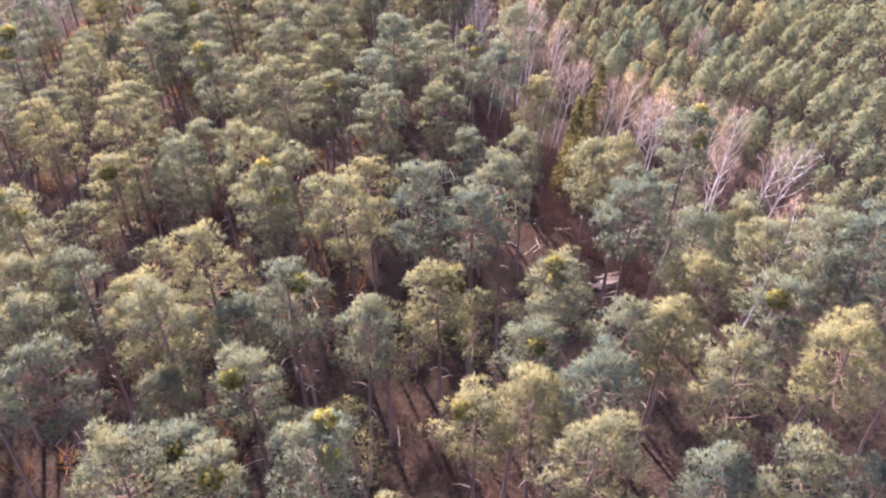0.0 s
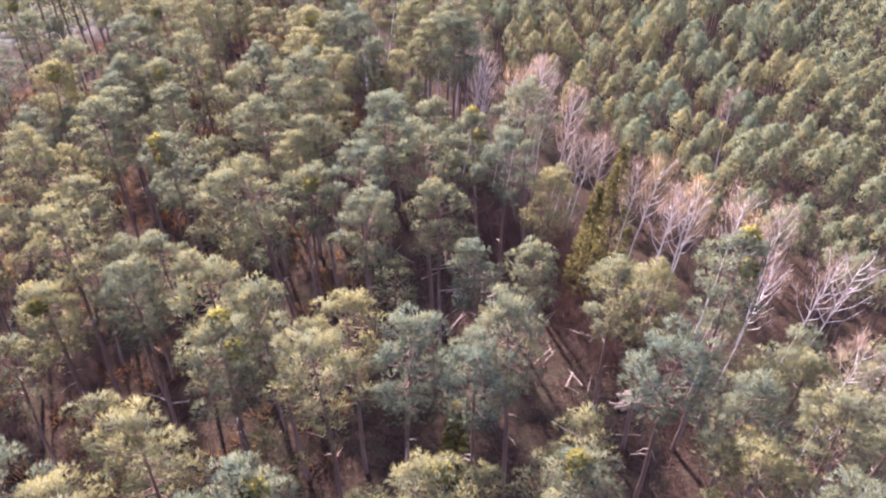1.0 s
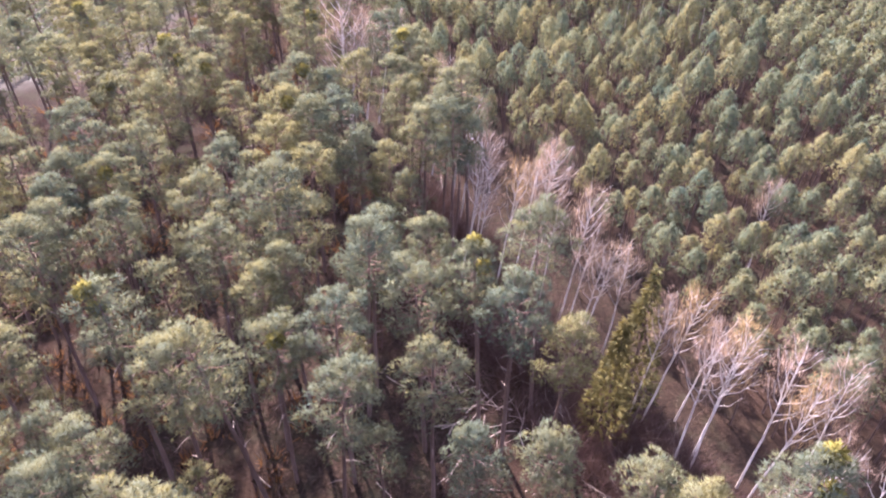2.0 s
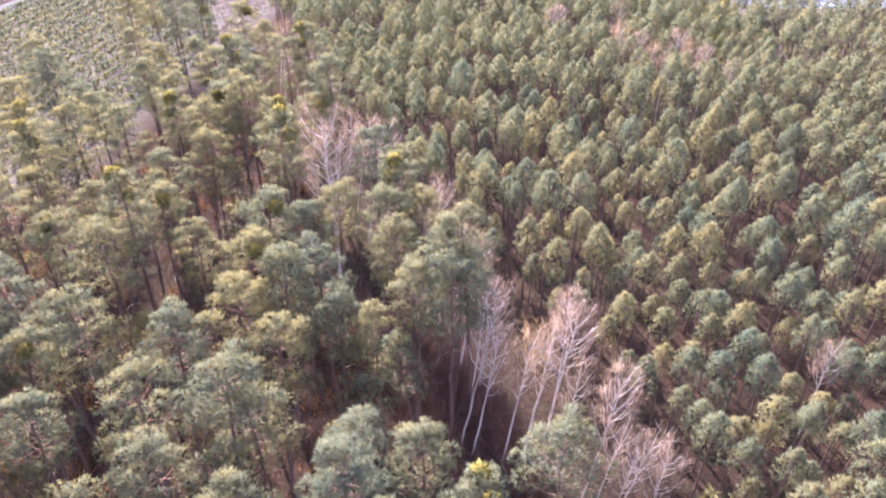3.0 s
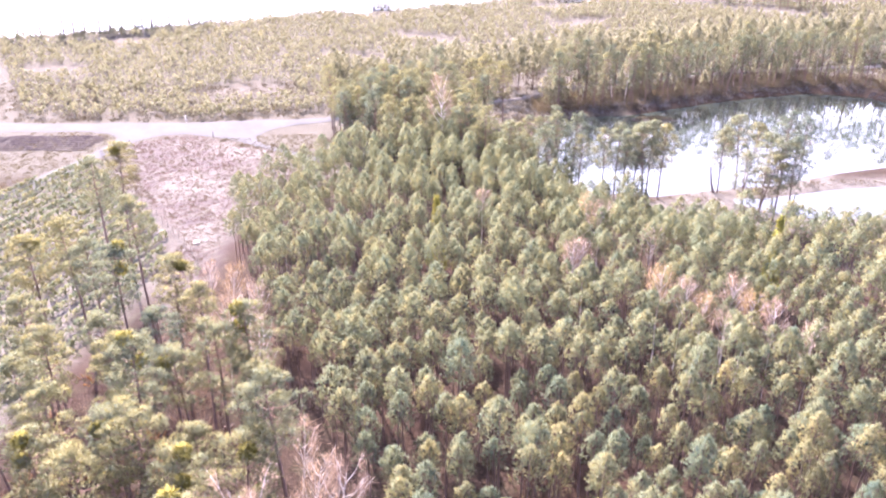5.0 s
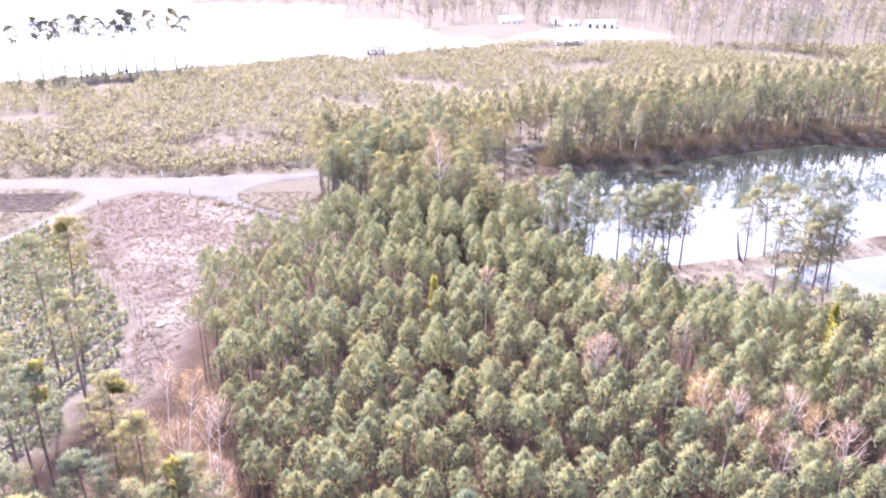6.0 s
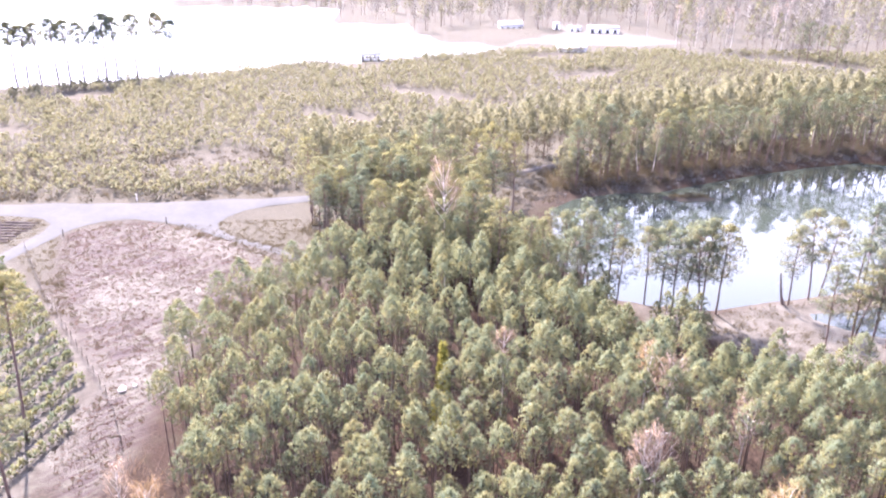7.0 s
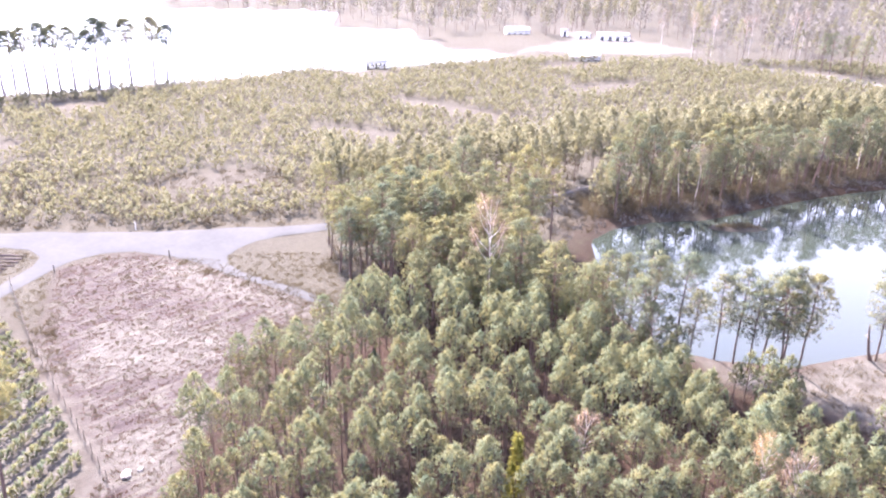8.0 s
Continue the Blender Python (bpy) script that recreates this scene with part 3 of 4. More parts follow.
MATURE_MIDDLE = [(-9.9, 46.9), (-5.5, 47.3), (-14.7, 48), (14.3, 49.6), (18.2, 49.6), (-20.9, 51.1), (12.1, 51.6), (-32.9, 54), (-18.6, 54), (3.5, 55), (7.2, 55), (-6.2, 57.2), (-15.8, 58.6), (-11.8, 59.6), (-34.9, 60.1), (-0.1, 60.2), (-27.9, 62.1), (-20, 62.2), (-10.5, 62.2), (-6.1, 62.2), (9, 64.4), (5.2, 64.9), (-11.6, 65.1), (-0.8, 65.2), (-32.9, 66.6), (-10, 67.7), (3.5, 67.9), (-5.5, 68.6), (7.9, 69.1), (-28.3, 69.4), (-15.1, 69.9), (-5.1, 71.6), (-0.2, 71.6), (-27.2, 72.3), (-12.2, 72.5), (-24.4, 73.4), (-18, 75.1), (-10.5, 75.2), (-30, 77.2), (-36.7, 77.2), (-27.7, 79.5), (-30.5, 80.4), (1.5, 80.6), (-11.1, 80.8), (-23, 81.8)]
MATURE_BACK = [(-18.2, 81.8), (-35.8, 81.8), (-3.9, 82.9), (-14.8, 84.9), (-7.1, 85.4), (-28.3, 85.5), (-11.4, 86.3), (-1.5, 86.7), (-8.1, 88.2), (-15.1, 89.5), (1.6, 89.6), (-24.7, 90.4), (-3.4, 91.9), (-19.5, 93.6), (-30.1, 93.9), (-14.3, 94.2), (-34.8, 94.7), (-24.9, 94.7), (-8.2, 96.2), (-11.5, 96.2), (-4.9, 96.3), (-30, 98.1), (-23.7, 98.2), (-3.5, 100.7), (-23.1, 102.9), (-14.8, 104.3), (-3.3, 104.9), (-22.4, 106.8), (-22.7, 110.1), (-15, 111.2), (-26.1, 112.7), (-12.7, 113.3), (-18.8, 113.9), (-22.2, 116.6), (-10.2, 117.6), (-17.1, 117.9), (-28.5, 119.4), (-22.3, 120.1), (-32, 123), (-13.4, 123.2), (-17.1, 125.5), (-20.1, 126.3), (-25.5, 126.3), (-14.7, 127.2), (-24, 132.8)]
MATURE_LAST = [(3.2, 89.5), (0.4, 93.2), (-2.3, 98.6), (1.4, 85.6), (-7.2, 101.0), (-6.0, 106.5), (4.4, 77.0), (-44.2, 167.1), (-43.9, 172.4), (-22, 136), (-30.1, 138.1), (-40.4, 142.9), (-35.3, 144.3), (-39.5, 148.5), (-34, 153.3)]


def scatter(proto, places, rng, low=0.9, high=1.1, tilt=2.0):
    """The protos and their copies on the places; a proto stands on the first place that falls to it."""
    used = set()
    for x, y in places:
        k = int(rng.integers(0, len(proto)))
        z = float(ground_height(np.array([x]), np.array([y]))[0]) - 0.08
        m = pose(x, y, z, rng.normal(0, tilt), rng.normal(0, tilt), rng.uniform(0, 360)) @ Matrix.Scale(rng.uniform(low, high), 4)
        if k in used:
            copy_thing(proto[k], m)
        else:
            proto[k].matrix_basis = m
            used.add(k)
    for k, p in enumerate(proto):
        if k not in used:
            p.matrix_basis = pose(*places[0], 0)
            for o in (*p.children_recursive, p):
                bpy.data.objects.remove(o)


rng = np.random.default_rng(7)
old_pines = [mature_pine(rng, 19.0 + rng.uniform(-0.8, 1.2), rng.uniform(1.95, 2.5), rng.uniform(0.3, 0.43), int(rng.integers(34, 44)), 44, int(rng.integers(2, 5)), 2 if k in (2, 5) else 0) for k in range(9)]
CLEARINGS = [(-10, 103.5, 4.2), (-24, 45, 4.0), (-21, 39, 3.0), (-6, 110.5, 2.6), (8, 78.5, 4.5), (4, 80, 3.0), (14, 73, 3.0)]
front = [p for p in MATURE_FRONT + MATURE_MIDDLE + MATURE_BACK + MATURE_LAST if all(math.hypot(p[0] - x, p[1] - y) > r for x, y, r in CLEARINGS)]
# the wood goes on out of the view
more = []
WOOD = [(-64, -20), (-62, 108), (-50, 122), (-44, 126), (-39, 146), (-28, 148), (-19, 134), (-12, 117), (-3, 103), (4, 84), (12, 70), (20, 54), (36, 40), (40, -20)]
tries = np.column_stack([rng.uniform(-66, 40, 6000), rng.uniform(-20, 150, 6000)])
tries = tries[poly_distance(tries[:, 0], tries[:, 1], WOOD) < 0]
for x, y in tries:
    hidden = y < 19 or x < -25 or (x < -14 and y > 100)
    if hidden and (y > 12 or abs(x) < 12) and all(math.hypot(x - a, y - b) > r for a, b, r in CLEARINGS) and all((x - p) ** 2 + (y - q) ** 2 > 4.0 ** 2 for p, q in front + more) and len(more) < 95:
        more.append((float(x), float(y)))
scatter(old_pines, front + more, rng, 0.92, 1.06, 1.6)
GLADE = [(0, 40), (16, 46), (22, 60), (16, 84), (4, 86), (-2, 76), (-2, 56)]
under = []
for x, y in tries[::-1]:
    if poly_distance(np.array([x]), np.array([y]), GLADE)[0] > 0 and all(math.hypot(x - a, y - b) > r for a, b, r in CLEARINGS) and 12 < y < 132 and x > -46 and len(under) < 110 and all((x - p) ** 2 + (y - q) ** 2 > 2.5 ** 2 for p, q in front + more + under):
        under.append((float(x), float(y)))
small_pines = [mature_pine(rng, 14.5 + rng.uniform(-1, 1), rng.uniform(1.8, 2.3), 0.5, 26, 32, 2, name="understory_pine") for _ in range(3)]
for p in small_pines:
    tagged(p, "smaller pine below the tall crowns of the wood")
scatter(small_pines, under, rng, 0.85, 1.1, 2.5)

# ---------------------------------------------------------------- the plantation
EDGE = [(40, 48), (30, 58), (24, 66), (17, 79), (12, 90), (6, 99), (2, 107), (-3, 116), (-8, 124), (-13, 134), (-18, 146), (-24, 158), (-30, 170), (-31, 181), (-29, 190), (-23, 194), (-20, 199), (-16, 208), (-9, 211),
        (0, 211), (7, 204), (13, 195), (20, 188), (24, 182.5), (30, 177.5), (38, 174), (46, 174.5), (54, 172), (110, 172), (120, 120), (100, 48)]
GAPS = [(37.6, 144.6, 3.0), (45, 141, 2.0)]
rng = np.random.default_rng(11)
cells = []
for i in range(-30, 70):
    for j in range(0, 90):
        x, y = i * 2.7 + rng.normal(0, 0.45), 48 + j * 2.65 + (i % 2) * 1.3 + rng.normal(0, 0.45)
        cells.append((x, y))
cells = np.array(cells)
ins = poly_distance(cells[:, 0], cells[:, 1], EDGE) < -0.9
for gx, gy, gr in GAPS:
    ins &= np.hypot(cells[:, 0] - gx, cells[:, 1] - gy) > gr
TALL_SHRUBS = [(17.0, 157.6), (18.8, 158.4), (27.9, 162.8), (25.9, 149.6), (28.1, 148.3), (33.2, 147.7), (30.6, 142.7), (34.4, 145.8), (36.3, 142.7), (39.7, 140.5), (29, 145), (6.9, 177.0), (20.7, 171.8), (22.4, 168.4), (31.2, 86.9), (10.8, 90.7)]
for gx, gy in TALL_SHRUBS + [(43.4, 161.4), (45.0, 164.6), (0.2, 172.8)]:
    ins &= np.hypot(cells[:, 0] - gx, cells[:, 1] - gy) > 1.25
cells = cells[ins]
seen = np.abs(cells[:, 0]) < 0.62 * (cells[:, 1] - 0) + 8
cells = cells[seen]
near = np.argsort(np.hypot(cells[:, 0] - 14, cells[:, 1] - 104))[:290]
picked = np.zeros(len(cells), bool)
picked[near] = True
sorts = [young_pine(rng, 12.2 + rng.uniform(-0.9, 0.8), rng.uniform(1.25, 1.65)) for _ in range(10)]
scatter(sorts, [tuple(map(float, c)) for c in cells[picked]], rng, 0.8, 1.1, 1.5)


def pine_stand(name, places, rng, height, spread, n, label, mat, blades=5, length=0.4, width=0.05, share=0.62, jitter=0.12):
    s, w = Soup(), Soup()
    models = []
    for _ in range(6):
        one = Soup()
        young_crown(one, rng, height, spread * rng.uniform(0.82, 1.12), n, blades, length, width, share)
        models.append((np.concatenate(one.v), np.concatenate(one.f3), np.concatenate(one.nv)))
    ang, size = rng.uniform(0, 6.28, len(places)), rng.normal(1, jitter * 0.6, len(places)).clip(0.7, 1.2)
    places = np.asarray(places, float)
    heights = ground_height(places[:, 0], places[:, 1]) - 0.05
    for (x, y), a, k, z in zip(places, ang, size, heights):
        v, f, nv = models[int(rng.integers(0, 6))]
        c, q = math.cos(a) * k, math.sin(a) * k
        s.add(np.column_stack([v[:, 0] * c - v[:, 1] * q + x, v[:, 0] * q + v[:, 1] * c + y, v[:, 2] * k + z]), tris=f,
              normals=np.column_stack([(nv[:, 0] * c - nv[:, 1] * q) / k, (nv[:, 0] * q + nv[:, 1] * c) / k, nv[:, 2]]))
        tube(w, [(x, y, z - 0.1), (x, y, z + height * k * 0.8)], [min(0.1, height * 0.012), min(0.03, height * 0.004)], 4)
    ob = tagged(new(name, s.mesh(name, mat)), label, "trees", kind="stuff")
    part_mesh("trunks", w.mesh(name + "_trunks", bark_pine), ob)
    return ob


rest = cells[~picked]
outer = rest[:, 0] > 44
pine_stand("plantation_rest", rest[~outer], rng, 12.0, 1.5, 340, "dense plantation of young pines with pale shoots", needles_stand, 5, 0.32, 0.029, 0.32, 0.16)
pine_stand("plantation_outer", rest[outer], rng, 12.0, 1.5, 150, "outer part of the dense young pine plantation", needles_stand, 5, 0.4, 0.045, 0.34, 0.16)
shore = np.column_stack([rng.uniform(10, 64, 520), rng.uniform(172, 204, 520)])
keep = (poly_distance(shore[:, 0], shore[:, 1], EDGE) > 0.8) & (poly_distance(shore[:, 0], shore[:, 1], POND) > 2.5) & (poly_distance(shore[:, 0], shore[:, 1], INLET) > 2.5)
keep &= shore[:, 1] < 204 - np.maximum(0, shore[:, 0] - 24) * 0.9
pine_stand("shore_saplings", shore[keep][:75], rng, 6.4, 1.35, 150, "smaller pines between plantation and pond", needles_stand, 5, 0.38, 0.055, 0.7, 0.35)
grove_low = np.column_stack([rng.uniform(-6, 22, 700), rng.uniform(205, 238, 700)])
keep = (poly_distance(grove_low[:, 0], grove_low[:, 1], [(0, 214), (9, 211), (19, 207), (18.5, 226), (10, 232), (-4, 234)]) < 0) & (poly_distance(grove_low[:, 0], grove_low[:, 1], POND) > 1.5)
pine_stand("grove_saplings", grove_low[keep][:75], rng, 6.8, 1.5, 150, "half-grown pines behind the grove beside the pond", needles_stand, 5, 0.42, 0.06, 0.75, 0.3)

# ---------------------------------------------------------------- birches
# top of each birch of the edge and its height
BIRCHES = [(4.8, 85.3, 15.2), (7.0, 83.9, 15.0), (8.7, 83.9, 15.0), (10.4, 85.6, 15.4), (10.5, 82.3, 12.4), (13.2, 79.7, 15.2), (12.9, 77.9, 12.0), (15.9, 75.5, 14.8), (14.7, 77.0, 12.0), (18.9, 68.0, 15.2),
           (21.2, 68.3, 15.2), (19.9, 63.6, 14.6), (21.7, 64.4, 15.0), (17.0, 68.9, 14.0), (24.3, 62.1, 15.0), (24.9, 60.5, 14.6), (27.2, 60.9, 14.8), (24.2, 55.3, 14.4), (22.1, 54.2, 13.6), (30.6, 55.9, 14.6),
           (27.7, 47.1, 14.2), (30.7, 48.8, 14.6), (0.1, 103.5, 15.4), (2.5, 97.3, 15.2), (3.8, 94.7, 15.0), (4.6, 92.0, 13.6), (1.2, 100.6, 13.8), (-7.7, 115.5, 15.4), (-5.7, 114.9, 15.2), (-9.7, 123.2, 15.0),
           (-16.3, 136.5, 14.0), (-21, 142, 13.0), (-25, 147, 12.5), (-19.6, 147.5, 12.0), (-23, 152, 12.0), (-27, 157, 11.5)]
rng = np.random.default_rng(5)
bt = [birch(rng, 15.0, 1.75, stems=2, n=520), birch(rng, 15.0, 1.5), birch(rng, 15.0, 1.6), birch(rng, 15.0, 1.5, True), birch(rng, 15.0, 1.8)]
LEAN = 5.0
for i, (x, y, h) in enumerate(BIRCHES):
    k = (i * 3 + i // 5) % 5
    z = float(ground_height(np.array([x]), np.array([y]))[0]) - 0.08
    slope = LEAN + rng.normal(0, 1.5)
    m = pose(x - h * math.tan(radians(slope)), y, z, rng.normal(0, 1.5), slope, 0) @ pose(0, 0, 0, 0, 0, rng.uniform(0, 360)) @ Matrix.Scale(h / 15.0, 4)
    if i < 5:
        bt[k].matrix_basis = m
    else:
        copy_thing(bt[k], m)
big = birch(rng, 21.5, 2.9, n=1500, stems=3)
tagged(big, "large pale bare birch with three stems in the wood")
big.matrix_basis = pose(-10.3, 106.6, 0.2)
lone = birch(rng, 20.5, 2.4, n=900)
tagged(lone, "tall pale bare birch standing above the grove", group="")
lone.matrix_basis = pose(1.0, 211.0, 0.2)
far_birch = [birch(rng, 20.0, 2.2, n=420), birch(rng, 18.5, 2.0, n=420)]
for p in far_birch:
    tagged(p, "tall white-stemmed birch in the distant wood", group="birches in the distant wood")
scatter(far_birch, [(124, 440), (116.7, 456.6), (146.7, 446.7), (105.7, 449.4), (131, 452), (155, 455), (96, 462)], rng, 0.9, 1.1, 1.5)
bank_birch = [birch(rng, 12.5, 1.3, n=320), birch(rng, 11.0, 1.2, n=320)]
for p in bank_birch:
    tagged(p, "thin white-stemmed birch on the far bank of the pond", group="birches on the far bank")
scatter(bank_birch, [(36, 264), (44, 266), (47, 265), (62, 274), (70, 278), (80, 281), (92, 287), (98, 289), (106, 289)], rng, 0.85, 1.1, 4.0)
pink = [birch(rng, 12.8, 1.4, n=420), birch(rng, 12.4, 1.3, True, 420), birch(rng, 13.0, 1.5, n=420)]
for p in pink:
    tagged(p, group="bare trees inside the plantation")
scatter(pink, TALL_SHRUBS, rng, 0.92, 1.05, 1.5)
for x, y, h in ((16, 70.3, 15.5), (13.6, 67.5, 13.0), (1.2, 47.5, 8.5)):
    fir = spruce(rng, h, h * 0.17)
    fir.matrix_basis = pose(x, y, 0.2)
bright_needles = leaf_material("bright_spring_needles", [(0.0, (0.13, 0.15, 0.04)), (1.0, (0.2, 0.2, 0.055))], 0.4)
for x, y, h in ((45.0, 164.6, 13.2), (0.2, 172.8, 12.4), (43.4, 161.4, 12.4)):
    fir = spruce(rng, h, 1.5, 700, bright_needles, "bright yellow-green conifer standing out of the plantation")
    fir.matrix_basis = pose(x, y, 0.2)

# ---------------------------------------------------------------- far woods
rng = np.random.default_rng(21)
belt = []
for _ in range(2500):
    x = -28 + rng.uniform(0, 1) * 190
    y = 258 + max(0, x + 28) * 0.36 + rng.uniform(0, 1) ** 1.3 * 14
    if x < 10 or poly_distance(np.array([x]), np.array([y]), POND)[0] > 6:
        if all((x - p) ** 2 + (y - q) ** 2 > 2.8 ** 2 for p, q in belt) and len(belt) < 210:
            belt.append((x, y))
GROVE = [(-12.5, 221), (-9, 217), (-7, 219), (-3, 222), (1.5, 222), (-1, 216), (5, 211), (3, 215.5), (8, 213), (10, 210), (12.6, 204), (15.5, 207), (18.7, 205), (20, 201), (21, 206), (16, 201), (-16, 224), (-19, 229), (-17.5, 231),
         (-21, 232), (-23, 237), (-20, 240), (-24, 243), (-18, 246), (6, 219), (-6, 226), (0, 228), (19, 210)]
POND_PINES = [(32.4, 204.5), (33.4, 202.4), (35.2, 202.8), (37.6, 202), (39.8, 202.2), (30.5, 206), (36.4, 200.4), (51.6, 205.2), (55.6, 207.4), (57.8, 208.6), (64.4, 210.6), (69.6, 212.4), (51.4, 193.2), (54.3, 192.2), (56.4, 191.5), (59.3, 192.6), (53, 190.8)]
far_pines = [mature_pine(rng, 15.0, rng.uniform(2.3, 2.9), rng.uniform(0.58, 0.72), 40, 18, 4, 0, 1.6, 1.1, "shore_pine") for _ in range(5)]
for p in far_pines:
    tagged(p, "pine with airy crown near the pond", "tree", "pines round the pond")
belt.sort(key=lambda q: q[1] - 0.36 * q[0])
shore_row = []
for _ in range(2500):
    x, y = rng.uniform(20, 122), rng.uniform(248, 296)
    if x > 27 and y > 254 and 2.6 < poly_distance(np.array([x]), np.array([y]), POND)[0] < 8.5 and len(shore_row) < 75 and all((x - p) ** 2 + (y - q) ** 2 > 2.6 ** 2 for p, q in shore_row):
        shore_row.append((x, y))
STRIP_PINES = [(146.8, 419.1), (154.3, 417.4), (151.4, 397.9), (158.9, 420.2), (149, 416)]
LAKE_PINES = [(-137, 360), (-131, 364), (-127, 367.4), (-124.5, 371), (-121, 373.5), (-117, 376), (-115, 378), (-112, 380), (-106, 383), (-100, 388), (-144, 357), (-150, 353), (-97, 392), (-134, 361.5)]
GROVE_LIMIT = [(-22, 228), (-10, 214), (6, 206), (20, 197), (26, 201), (22, 222), (6, 236), (-14, 246)]
fill = []
for x, y in np.column_stack([rng.uniform(-24, 28, 900), rng.uniform(196, 248, 900)]):
    if poly_distance(np.array([x]), np.array([y]), GROVE_LIMIT)[0] < -0.5 and (x < 8 or y < 211) and len(fill) < 60 and all((x - p) ** 2 + (y - q) ** 2 > 2.6 ** 2 for p, q in GROVE + fill):
        fill.append((float(x), float(y)))
pond_pines = [mature_pine(rng, 14.0, rng.uniform(2.5, 3.0), rng.uniform(0.6, 0.7), 50, 20, 5, 0, 1.5, 1.0, "shore_pine") for _ in range(4)]
for p in pond_pines:
    tagged(p, "pine with wide airy crown on the shore of the pond", "tree", "pines on the near shore of the pond")
scatter(pond_pines, POND_PINES, rng, 0.86, 1.06, 3.5)
thin = []
for x, y in np.column_stack([rng.uniform(-24, 20, 600), rng.uniform(230, 258, 600)]):
    inside = poly_distance(np.array([x]), np.array([y]), [(-22, 234), (4, 232), (13, 238), (16, 247), (8, 256), (-16, 250)])[0] < 0
    if inside and len(thin) < 34 and all((x - p) ** 2 + (y - q) ** 2 > 3.0 ** 2 for p, q in GROVE + thin):
        thin.append((float(x), float(y)))
scatter(far_pines, GROVE + STRIP_PINES + fill + shore_row + thin, rng, 0.84, 1.08, 2.5)
pine_stand("far_belt", np.array(belt), rng, 12.0, 2.2, 190, "belt of pines behind the pond", needles_hazed, 5, 0.6, 0.075, 0.55, 0.25)

low = []
for _ in range(42000):
    x, y = rng.uniform(-190, 200), rng.uniform(250, 440)
    lim = y > 258 + max(0, x + 28) * 0.36 + 18
    if x < -28:
        lim = y > 250.5 + max(0, x + 52) * 0.35
    if lim and wobble(x, y, 0.055) < 0.78 and abs(x) < 0.62 * (y - 110) + 10:
        low.append((x, y))
low = np.array(low)
dl = poly_distance(low[:, 0], low[:, 1], LAKE)
ok = (dl > 5) & (poly_distance(low[:, 0], low[:, 1], YARD) > 4) & (poly_distance(low[:, 0], low[:, 1], STRIP) > 3)
low = low[ok][:12500]
pine_stand("far_plantation", low, rng, 2.2, 0.85, 7, "low pine plantation reaching to the lake", needles_hazed, 4, 0.5, 0.12, 0.85, 0.4)

distant = []
for _ in range(9000):
    x, y = rng.uniform(-330, 430), rng.uniform(420, 860)
    if abs(x) < 0.62 * (y - 110) + 20 and len(distant) < 2800:
        distant.append((x, y))
fw = np.array(distant)
ok = (poly_distance(fw[:, 0], fw[:, 1], LAKE) > 6) & (poly_distance(fw[:, 0], fw[:, 1], YARD) > 6) & (poly_distance(fw[:, 0], fw[:, 1], STRIP) > 4) & ((fw[:, 1] > 515) | (fw[:, 0] > 95))
mixed = fw[ok]
bare = rng.uniform(0, 1, len(mixed)) < 0.62
pine_stand("far_wood", mixed[~bare], rng, 16.0, 2.4, 56, "distant pine wood beyond the lake", needles_hazed, 4, 1.0, 0.16, 0.7, 0.25)
pine_stand("far_bare_wood", mixed[bare], rng, 17.0, 2.6, 56, "distant bare birch and alder wood", twigs_far, 4, 1.6, 0.06, 0.75, 0.25)

# ---------------------------------------------------------------- undergrowth
def brush(name, places, rng, height, spread, n, label, mat, width=0.03, category="undergrowth"):
    """Low bare shrubs, heather or grass: sprays of thin stalks round each place."""
    s = Soup()
    places = np.asarray(places, float)
    k = len(places)
    c = np.repeat(places, n, 0) + rng.normal(0, spread * 0.45, (k * n, 2))
    z = ground_height(c[:, 0], c[:, 1]) - 0.03
    size = np.repeat(rng.uniform(0.5, 1.3, k), n)
    ways = unit(np.column_stack([(c - np.repeat(places, n, 0)) * 0.7 / spread, np.ones(k * n)]))
    root = np.column_stack([c, z])
    d = unit(ways[:, None] + rng.normal(0, 0.35, (k * n, 2, 3)))
    d[..., 2] = np.abs(d[..., 2])
    side = unit(np.cross(d, rng.normal(0, 1, d.shape)))
    ln = height * size[:, None, None] * rng.uniform(0.5, 1.1, (k * n, 2, 1))
    v = np.stack([root[:, None] + side * width, root[:, None] - side * width, root[:, None] + d * ln], 2)
    s.add(v.reshape(-1, 3), tris=np.arange(k * n * 6).reshape(-1, 3))
    return tagged(new(name, s.mesh(name, mat)), label, category, kind="stuff")


rng = np.random.default_rng(31)
twigs_dark = leaf_material("bare_shrub_twigs", [(0.0, (0.05, 0.033, 0.033)), (0.6, (0.095, 0.063, 0.06)), (1.0, (0.15, 0.103, 0.09))], 0.15)
rust_shrub = leaf_material("rusty_shrub", [(0.0, (0.1, 0.055, 0.03)), (1.0, (0.2, 0.115, 0.055))], 0.35)
dry_scrub = leaf_material("dry_scrub", [(0.0, (0.05, 0.045, 0.036)), (0.6, (0.08, 0.07, 0.053)), (1.0, (0.11, 0.095, 0.068))], 0.3)
wood_floor = np.column_stack([rng.uniform(-60, 34, 5200), rng.uniform(12, 146, 5200)])
wood_floor = wood_floor[poly_distance(wood_floor[:, 0], wood_floor[:, 1], WOOD) < 0]
brush("bare_undergrowth", wood_floor[:2700], rng, 1.5, 1.3, 14, "bare purple-brown shrubs on the forest floor", twigs_dark, 0.028)
left = wood_floor[2700:]
